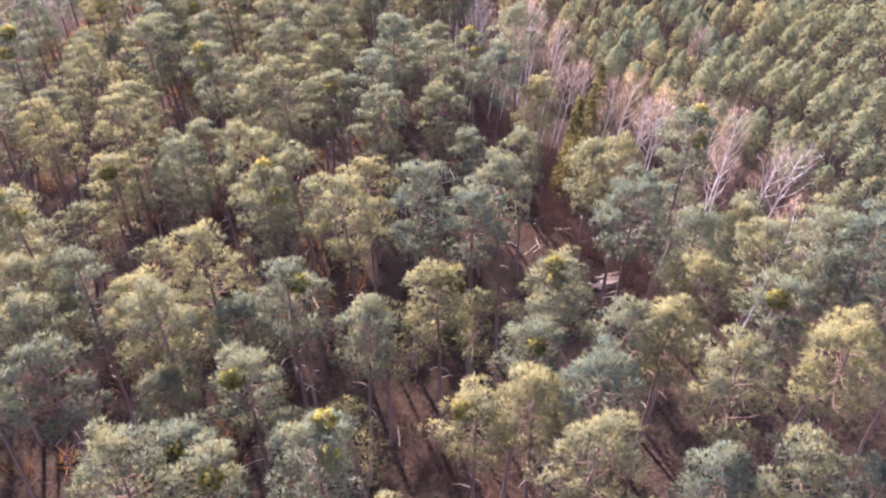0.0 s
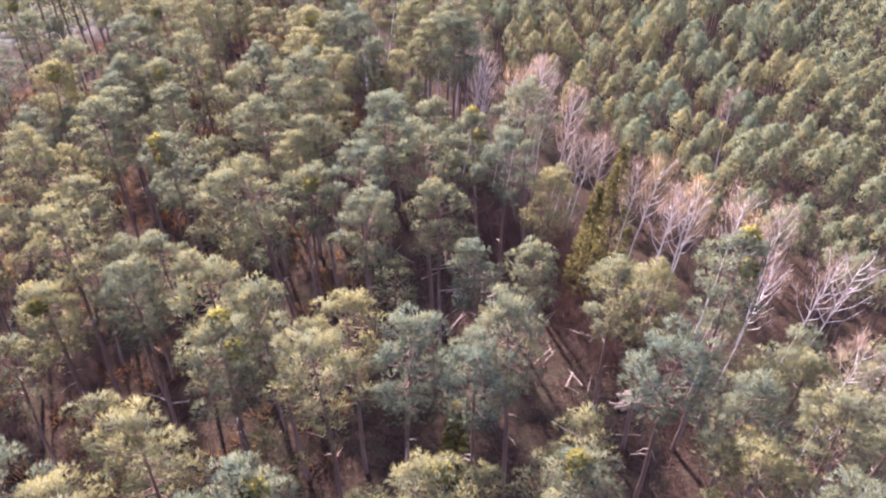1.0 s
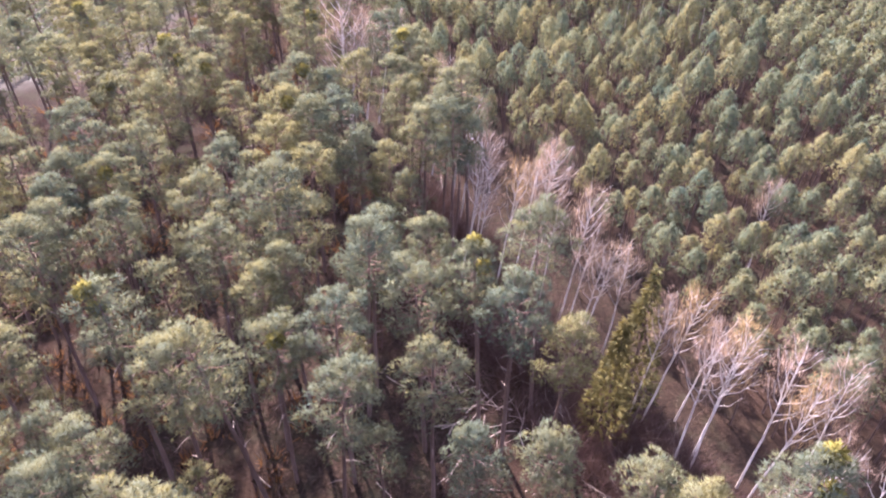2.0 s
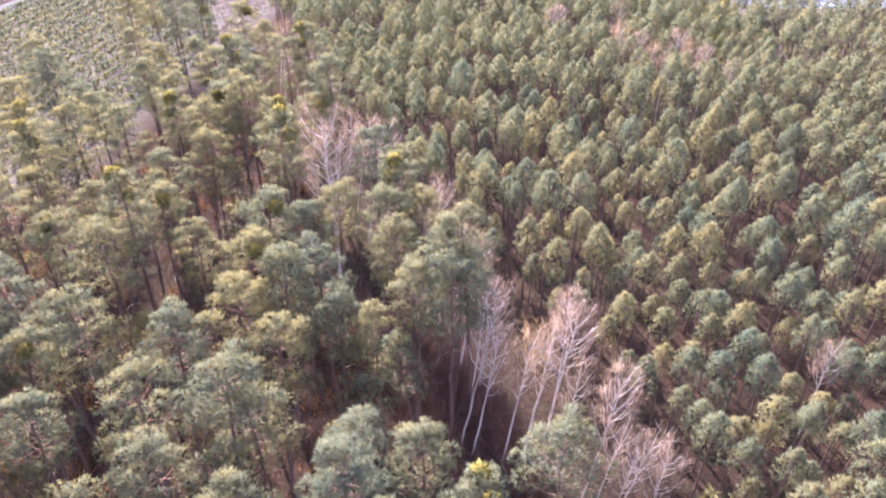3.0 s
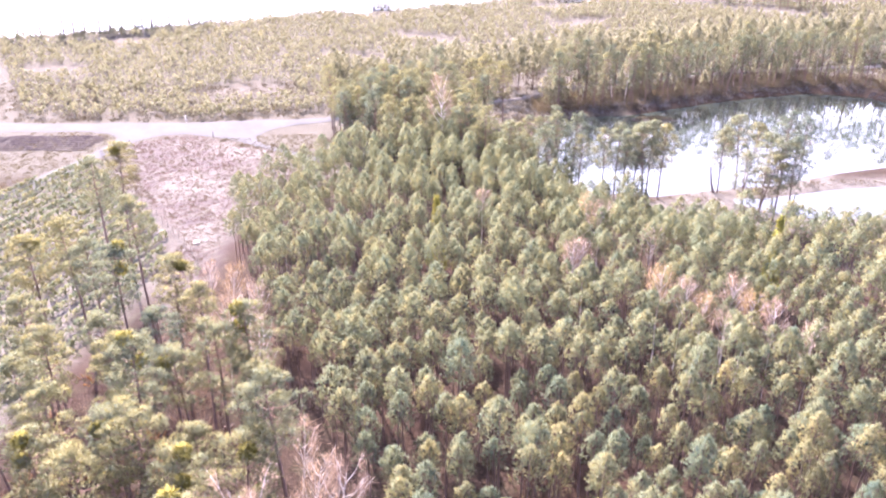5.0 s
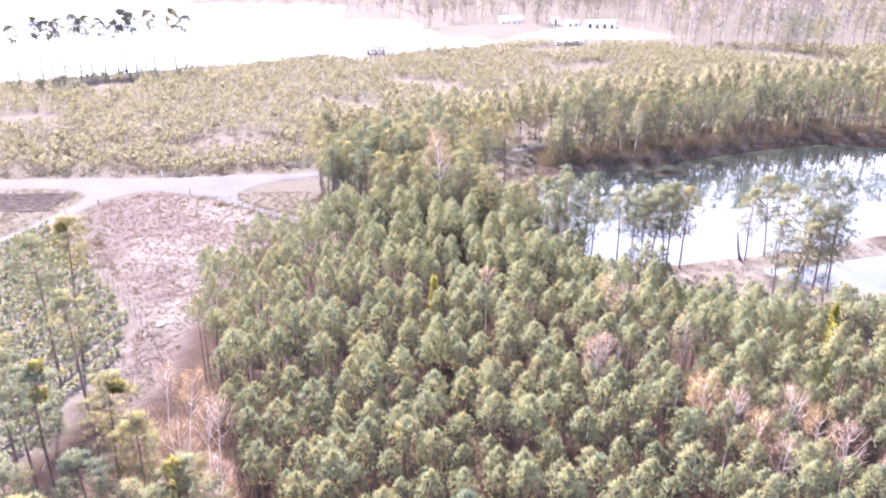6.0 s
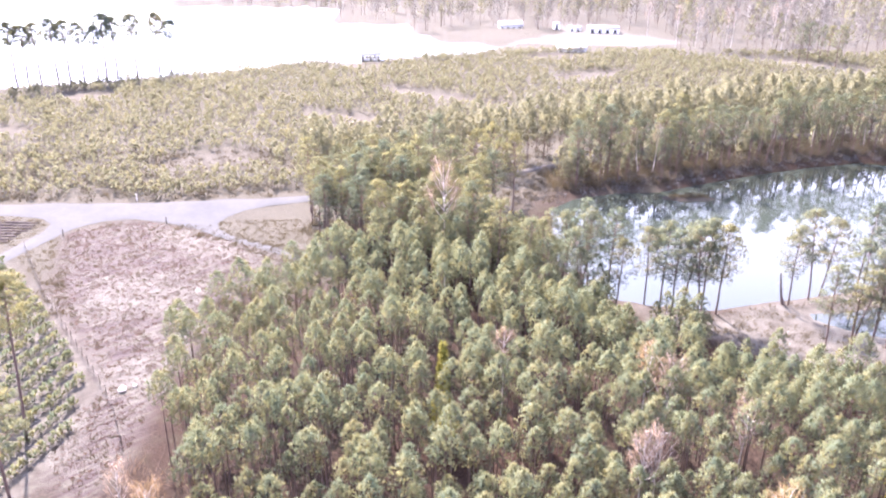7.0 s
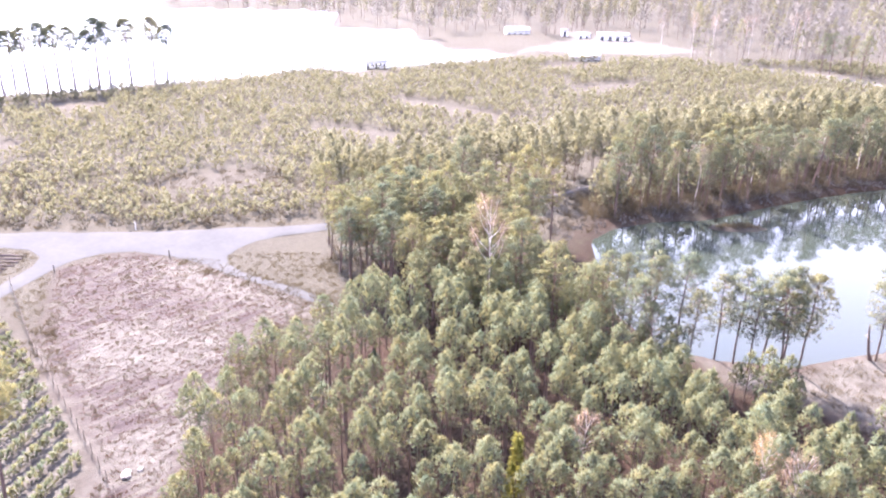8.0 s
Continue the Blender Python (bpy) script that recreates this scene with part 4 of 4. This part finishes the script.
brush("rusty_undergrowth", left[left[:, 0] < -8][:420], rng, 1.5, 1.2, 16, "rust-coloured bracken and shrubs on the forest floor", rust_shrub, 0.06)

# thin bare stems between the wood and the plantation
line = np.array([(-2, 101), (3, 92), (8, 82), (14, 72), (20, 62), (28, 52)], float)
pick = rng.uniform(0, 5, 760)
stem_x, stem_y = np.interp(pick, range(6), line[:, 0]) - rng.uniform(-2, 7, 760), np.interp(pick, range(6), line[:, 1]) - rng.uniform(-1, 4, 760)
brush("bare_stems", np.column_stack([stem_x, stem_y])[:150], rng, 5.5, 0.6, 3, "thin grey bare saplings under the birches", bark_grey, 0.02)
brush("bare_thicket", np.column_stack([stem_x, stem_y]), rng, 3.0, 1.3, 34, "purple-brown bare thicket under the birches", twigs_dark, 0.016)

heath_spots = np.column_stack([rng.uniform(-72, -18, 22000), rng.uniform(158, 240, 22000)])
heath_spots = heath_spots[poly_distance(heath_spots[:, 0], heath_spots[:, 1], HEATH) < -0.6]
rows = np.sin((heath_spots[:, 0] - heath_spots[:, 1]) * 4.2)
heath_spots = heath_spots[rows > 0.1][:5600]
brush("heather", heath_spots, rng, 0.2, 0.28, 7, "dry reddish heather in old plough rows", heath_tuft, 0.05)
pale_spots = np.column_stack([rng.uniform(-72, -18, 9000), rng.uniform(158, 240, 9000)])
pale_spots = pale_spots[(poly_distance(pale_spots[:, 0], pale_spots[:, 1], HEATH) < -0.6) & (np.sin((pale_spots[:, 0] - pale_spots[:, 1]) * 4.2) < -0.1)][:1500]
brush("heath_grass", pale_spots, rng, 0.3, 0.4, 8, "pale dry grass between the heather rows", dry_grass, 0.04)
grassy = np.column_stack([rng.uniform(-60, -14, 1500), rng.uniform(200, 236, 1500)])
grassy = grassy[(np.abs(poly_distance(grassy[:, 0], grassy[:, 1], HEATH)) < 2.5)][:320]
brush("dry_grass", grassy, rng, 0.6, 0.7, 14, "tufts of dry yellow grass along the track", dry_grass, 0.03)
bank = np.column_stack([rng.uniform(16, 130, 5000), rng.uniform(236, 300, 5000)])
db = poly_distance(bank[:, 0], bank[:, 1], POND)
bank = bank[(db > 0.8) & (db < 9) & ((bank[:, 1] > 251) | (db > 4))][:650]
brush("bank_heather", bank, rng, 0.7, 1.0, 14, "dark heather on the steep far bank", twigs_far, 0.06)
shrubs = np.column_stack([rng.uniform(16, 130, 5000), rng.uniform(236, 310, 5000)])
db = poly_distance(shrubs[:, 0], shrubs[:, 1], POND)
shrubs = shrubs[(db > 2.5) & (db < 16) & (shrubs[:, 1] > 252) & (shrubs[:, 0] > 24)][:620]
brush("bank_shrubs", shrubs, rng, 2.4, 1.2, 22, "bare brownish shrubs under the pines of the far bank", dry_scrub, 0.03)
young_bank = np.column_stack([rng.uniform(26, 125, 900), rng.uniform(252, 305, 900)])
db = poly_distance(young_bank[:, 0], young_bank[:, 1], POND)
pine_stand("bank_pines", young_bank[(db > 5) & (db < 17)][:90], rng, 6.5, 1.6, 90, "smaller pines under the belt behind the pond", needles_hazed, 5, 0.55, 0.08, 0.8, 0.4)
brush("islet_grass", np.column_stack([rng.normal(52, 2.2, 60), rng.normal(254.3, 0.6, 60)]), rng, 0.7, 0.5, 14, "dry grass on a low islet in the pond", dry_grass, 0.03)
brush("thicket_by_field", np.column_stack([rng.normal(-24, 4.5, 260), rng.normal(152, 8, 260)]), rng, 3.2, 1.0, 14, "bare pinkish saplings between wood and field", twigs_birch, 0.016)

scrub = np.column_stack([rng.uniform(-120, 150, 9000), rng.uniform(222, 330, 9000)])
# rd: the line of road and path
rd = np.interp(scrub[:, 0], [-260, -70, -52, -38, -27, -18, 0, 30, 66, 110, 160], [241, 244, 244.5, 248, 252.5, 255, 262, 276, 290, 304, 312])
scrub = scrub[(poly_distance(scrub[:, 0], scrub[:, 1], ROAD) > 0.9) & (np.abs(scrub[:, 1] - rd) > np.where(scrub[:, 0] > -20, 2.0, 0.5)) & (scrub[:, 1] > rd - 22) & (scrub[:, 1] < rd + 40) & (poly_distance(scrub[:, 0], scrub[:, 1], POND) > 2) & ((scrub[:, 0] > -24) | (scrub[:, 1] > rd))][:2600]
brush("far_scrub", scrub, rng, 1.1, 1.2, 12, "low brownish scrub and grass along the forest road", dry_scrub, 0.05)

verge = np.column_stack([rng.uniform(-92, -14, 6000), rng.uniform(196, 243, 6000)])
keep = (poly_distance(verge[:, 0], verge[:, 1], HEATH) > 0.2) & (poly_distance(verge[:, 0], verge[:, 1], ROAD) > 0.4)
keep &= (verge[:, 1] < 239.5) & (poly_distance(verge[:, 0], verge[:, 1], SAPLINGS) > 0.8) & (poly_distance(verge[:, 0], verge[:, 1], EDGE) > 1)
brush("verge_grass", verge[keep][:1500], rng, 0.35, 0.6, 12, "short dry grass on the verges of the forest road", dry_grass, 0.035)

beach = np.column_stack([rng.uniform(34, 90, 1500), rng.uniform(178, 212, 1500)])
beach = beach[(poly_distance(beach[:, 0], beach[:, 1], POND) > 1) & (poly_distance(beach[:, 0], beach[:, 1], INLET) > 1) & (poly_distance(beach[:, 0], beach[:, 1], EDGE) > 0)][:420]
brush("shore_grass", beach, rng, 0.6, 0.9, 12, "dry grass and low shrubs on the sandy shore of the pond", dry_scrub, 0.035)

# rows of planted saplings on the sandy field
rng = np.random.default_rng(41)
spots = []
for r in range(50):
    for q in np.arange(0, 130, 0.4):
        # the rows run up to the right
        x = -20 + q * 0.26 - r * 2.5 * 0.966
        y = 96 + q * 0.966 + r * 2.5 * 0.26
        spots.append((x + rng.normal(0, 0.08), y + rng.normal(0, 0.1)))
spots = np.array(spots)
spots = spots[(poly_distance(spots[:, 0], spots[:, 1], SAPLINGS) < -1.2) & (poly_distance(spots[:, 0], spots[:, 1], WOOD) > 2)]
spots = spots[rng.uniform(0, 1, len(spots)) < 0.93]
spots = spots[np.argsort(-spots[:, 0])][:6500]
pine_stand("sapling_rows", spots, rng, 1.1, 0.4, 10, "rows of knee-high planted pine saplings on sand", needles_stand, 3, 0.42, 0.09, 0.95, 0.2)


# ---------------------------------------------------------------- lake shore pines, houses, fence, logs and stones
rng = np.random.default_rng(51)
lake_pines = [mature_pine(rng, 21.0, 2.8, 0.38, 38, 30, 2, 0, 2.7, 1.1, "shore_pine") for _ in range(2)]
for p in lake_pines:
    tagged(p, "tall slender pine on the shore of the lake", "tree", "pines on the lake shore")
scatter(lake_pines, LAKE_PINES, rng, 0.85, 1.08, 1.5)


def box(soup, x0, y0, z0, x1, y1, z1):
    v = [(x, y, z) for z in (z0, z1) for x, y in ((x0, y0), (x1, y0), (x1, y1), (x0, y1))]
    soup.add(v, quads=[(3, 2, 1, 0), (4, 5, 6, 7), (0, 1, 5, 4), (1, 2, 6, 5), (2, 3, 7, 6), (3, 0, 4, 7)])


def part_box(name, parent, mat, *size, label=""):
    b = Soup()
    box(b, *size)
    return part_mesh(name, b.mesh(name, mat), parent, label)


def house(x, y, turn, w, d, h, gable, bays, label, category):
    """A plain building: walls with real openings between piers, a roof slab or a gable roof, doors and windows set back."""
    base = tagged(new("house"), label, category)
    base.matrix_basis = pose(x, y, 0.3, 0, 0, turn)
    t = 0.3
    part_box("back_wall", base, wall_paint, -w / 2, d / 2 - t, 0, w / 2, d / 2, h)
    part_box("side_wall", base, wall_paint, -w / 2, -d / 2 + t, 0, -w / 2 + t, d / 2 - t, h)
    part_box("side_wall", base, wall_paint, w / 2 - t, -d / 2 + t, 0, w / 2, d / 2 - t, h)
    step = w / bays
    half = max(0.35, step * 0.29)
    for i in range(bays + 1):
        c = -w / 2 + i * step
        part_box("pier", base, wall_paint, max(-w / 2, c - half), -d / 2, 0, min(w / 2, c + half), -d / 2 + t, h - 0.7)
    part_box("lintel", base, wall_paint, -w / 2, -d / 2, h - 0.7, w / 2, -d / 2 + t, h)
    for i in range(bays):
        c = -w / 2 + (i + 0.5) * step
        if i % 2:
            part_box("parapet", base, wall_paint, c - step / 2 + half, -d / 2, 0, c + step / 2 - half, -d / 2 + t, 0.9)
            pane = part_box("window", base, dark_opening, c - step / 2 + half, -d / 2 + 0.18, 0.9, c + step / 2 - half, -d / 2 + 0.24, h - 0.7)
            part_box("sill", pane, wall_paint, c - step / 2 + half, -d / 2 - 0.08, 0.904, c + step / 2 - half, -d / 2 + 0.17, 0.97)
            part_box("mullion", pane, wall_paint, c - 0.05, -d / 2 + 0.1, 0.98, c + 0.05, -d / 2 + 0.17, h - 0.704)
        else:
            part_box("door", base, dark_opening, c - step / 2 + half, -d / 2 + 0.18, 0, c + step / 2 - half, -d / 2 + 0.24, h - 0.7)
    if gable:
        g = Soup()
        o, r = 0.5, d * 0.32
        for k in (-1, 1):
            e = [(-w / 2 - o, k * (d / 2 + o), h - 0.15), (w / 2 + o, k * (d / 2 + o), h - 0.15), (w / 2 + o, 0, h + r), (-w / 2 - o, 0, h + r)]
            g.add(e + [(a, b, c + 0.18) for a, b, c in e], quads=[(0, 1, 2, 3), (4, 5, 6, 7), (0, 1, 5, 4), (1, 2, 6, 5), (2, 3, 7, 6), (3, 0, 4, 7)])
        part_mesh("roof", g.mesh("gable_roof", roof_tin), base, "pale metal gable roof")
        for k in (-1, 1):
            f = Soup()
            f.add([(k * w / 2 - 0.1, -d / 2, h), (k * w / 2 - 0.1, d / 2, h), (k * w / 2 - 0.1, 0, h + r), (k * w / 2 + 0.1, -d / 2, h), (k * w / 2 + 0.1, d / 2, h), (k * w / 2 + 0.1, 0, h + r)],
                  tris=[(0, 1, 2), (3, 4, 5)])
            part_mesh("gable", f.mesh("gable_end", wall_paint), base)
    else:
        part_box("roof", base, roof_tin, -w / 2 - 0.4, -d / 2 - 0.4, h, w / 2 + 0.4, d / 2 + 0.4, h + 0.35, label="flat pale roof slab")
    return base


house(86, 508, -8, 15, 9, 4.0, False, 4, "white flat-roofed shed with dark bays on a sandy yard", "building")
house(72, 512, -4, 6, 5, 3.4, False, 2, "small white flat-roofed shed on a sandy yard", "building")
house(63.5, 518, 0, 3, 3, 4.6, False, 1, "narrow white hut on a sandy yard", "building")
house(40, 524, 5, 12, 6, 2.8, True, 4, "long low white hut at the edge of the wood", "building")
house(59, 443, -6, 12, 6, 2.6, True, 4, "low hut with pale gable roof beside the lake", "building")
house(-26, 424, 3, 8, 5, 2.6, True, 5, "white cabin on the lake shore", "building")

# fence between heath and saplings
FENCE = [(-69.8, 225.5), (-64, 216.3), (-58.1, 207.2), (-50.4, 196.8), (-42.7, 186.4), (-37.5, 179.3), (-33.5, 171.5)]
fence = tagged(new("fence"), "thin weathered wooden fence between heath and saplings", "fence")
fence_wood = plain_noise_material("weathered_fence_wood", (0.06, 0.052, 0.045), (0.11, 0.095, 0.082), 5.0)
fp = np.array(FENCE)
run = np.concatenate([[0], np.cumsum(np.hypot(*np.diff(fp, axis=0).T))])
stations = np.arange(0, run[-1], 2.7)
fx, fy = np.interp(stations, run, fp[:, 0]), np.interp(stations, run, fp[:, 1])
fz = ground_height(fx, fy)
for x, y, z in zip(fx, fy, fz):
    b = Soup()
    tube(b, [(x, y, z - 0.3), (x, y, z + 0.7), (x, y, z + 1.35)], [0.05, 0.045, 0.04], 6)
    part_mesh("post", b.mesh("fence_post", fence_wood, True), fence)
for lift in (0.6, 1.1):
    b = Soup()
    tube(b, np.column_stack([fx, fy, fz + lift]), np.full(len(fx), 0.02), 5)
    part_mesh("rail", b.mesh("fence_rail", fence_wood, True), fence)


# a strip of ploughed soil between track and road
furrows = Soup()
for k in range(8):
    x = np.arange(-100, -72.6 - 0.12 * k, 0.6)
    y = 237.2 - k * 1.35 + 0.06 * (x + 72) + rng.normal(0, 0.05, len(x))
    tube(furrows, np.column_stack([x, y, ground_height(x, y) - 0.12]), 0.36 + rng.normal(0, 0.05, len(x)), 8)
plough_soil = plain_noise_material("ploughed_soil", (0.034, 0.028, 0.029), (0.068, 0.057, 0.056), 2.5, 1.0, 0.08, 0.02)
tagged(new("ploughed_soil", furrows.mesh("ploughed_soil", plough_soil, True)), "dark ridges of freshly ploughed soil beside the track", "soil", kind="stuff")


def marker_post(x, y, height, mat, label):
    base = tagged(new("marker_post"), label, "post")
    base.matrix_basis = pose(x, y, float(ground_height(np.array([x]), np.array([y]))[0]), 0, 0, 20)
    b = Soup()
    tube(b, [(0, 0, -0.3), (0, 0, height * 0.6), (0, 0, height)], [0.1, 0.09, 0.085], 8)
    post = part_mesh("post", b.mesh("marker_post", mat, True), base)
    b = Soup()
    tube(b, [(0, 0, height), (0, 0, height + 0.05), (0, 0, height + 0.12)], [0.11, 0.1, 0.03], 8)
    part_mesh("cap", b.mesh("marker_cap", mat, True), post)


marker_post(-59.4, 249.6, 1.5, wall_paint, "short white marker post beside the forest road")
marker_post(-49.6, 237.0, 1.3, fence_wood, "weathered wooden post at the edge of the heath")
marker_post(-65.5, 230.5, 1.2, fence_wood, "weathered wooden post at the edge of the heath")


def log(rng, length, radius, mat, label, group, bend=0.05):
    b = Soup()
    k = np.linspace(-0.5, 0.5, 4)
    pts = np.column_stack([k * length, rng.normal(0, bend, 4) * length * 0.3, rng.normal(0, 0.02, 4) * length * 0.2])
    tube(b, pts, radius * np.linspace(1.05, 0.75, 4), 7)
    b.add([pts[0] + [0, radius * math.cos(a), radius * math.sin(a)] for a in np.arange(7) * 0.8976], tris=[(0, i, i + 1) for i in range(1, 6)])
    return tagged(new("log", b.mesh("log", mat, True)), label, "log", group)


rng = np.random.default_rng(61)
cut = [log(rng, 2.2, 0.13, log_wood, "short felled log with pale cut ends in a pile", "stacked logs in the glade") for _ in range(3)]
for i in range(14):
    m = pose(15.8 + rng.normal(0, 0.3), 53.6 + (i % 7) * 0.27, 0.42 + (i // 7) * 0.25, rng.uniform(0, 360), 0, rng.normal(12, 14))
    if i < 3:
        cut[i].matrix_basis = m
    else:
        copy_thing(cut[i % 3], m)
fallen = [log(rng, 3.4, 0.055, bark_grey, "thin pale fallen branch on the forest floor", "fallen branches", 0.12) for _ in range(4)]
for i in range(110):
    if i < 60:
        x, y = rng.normal(6, 4.5), rng.normal(68, 5)
    else:
        x, y = rng.uniform(-34, 18), rng.uniform(36, 110)
    z = float(ground_height(np.array([x]), np.array([y]))[0]) + 0.06
    m = pose(x, y, z, rng.uniform(0, 360), rng.normal(0, 4), rng.uniform(0, 180)) @ Matrix.Scale(rng.uniform(0.5, 1.2), 4)
    if i < 4:
        fallen[i].matrix_basis = m
    else:
        copy_thing(fallen[i % 4], m)


def dead_snag(x, y, height, lean):
    """A broken leaning trunk with a few stubs."""
    z = float(ground_height(np.array([x]), np.array([y]))[0])
    base = tagged(new("dead_tree"), "dark broken dead trunk leaning on the shore", "tree")
    base.matrix_basis = pose(x, y, z - 0.1, 0, lean, 0)
    b = Soup()
    tube(b, [(0.35, 0, 0), (0.08, 0.05, height * 0.25), (0, 0.1, height * 0.6), (-0.06, 0.05, height)], [0.3, 0.2, 0.16, 0.09], 8)
    stem = part_mesh("trunk", b.mesh("snag_trunk", bark_pine, True), base)
    for k in range(4):
        a, h = k * 1.9, height * (0.5 + 0.12 * k)
        b = Soup()
        tube(b, [(0, 0.1, h), (0.4 * math.cos(a), 0.1 + 0.4 * math.sin(a), h + 0.2), (0.7 * math.cos(a), 0.1 + 0.7 * math.sin(a), h + 0.15)], [0.05, 0.035, 0.012], 5)
        part_mesh("stub", b.mesh("snag_stub", bark_grey, True), stem)


dead_snag(50.6, 205.4, 5.2, -9)


def stone(x, y, size, rng):
    bm = bmesh.new()
    bmesh.ops.create_icosphere(bm, subdivisions=2, radius=1)
    for v in bm.verts:
        v.co *= 1 + 0.35 * noise.noise(v.co * 1.7 + Vector((x, y, 0)))
        v.co = Vector((v.co.x * size, v.co.y * size * 0.7, v.co.z * size * 0.45))
    me = bpy.data.meshes.new("stone")
    bm.to_mesh(me)
    bm.free()
    me.materials.append(stone_pale)
    ob = tagged(new("stone", me), "pale boulder lying on the heath", "stone", "boulders on the heath")
    ob.matrix_basis = pose(x, y, float(ground_height(np.array([x]), np.array([y]))[0]) + size * 0.15, 0, 0, rng.uniform(0, 360))


stone(-37.4, 182.2, 0.75, rng)
stone(-36.3, 183.1, 0.42, rng)
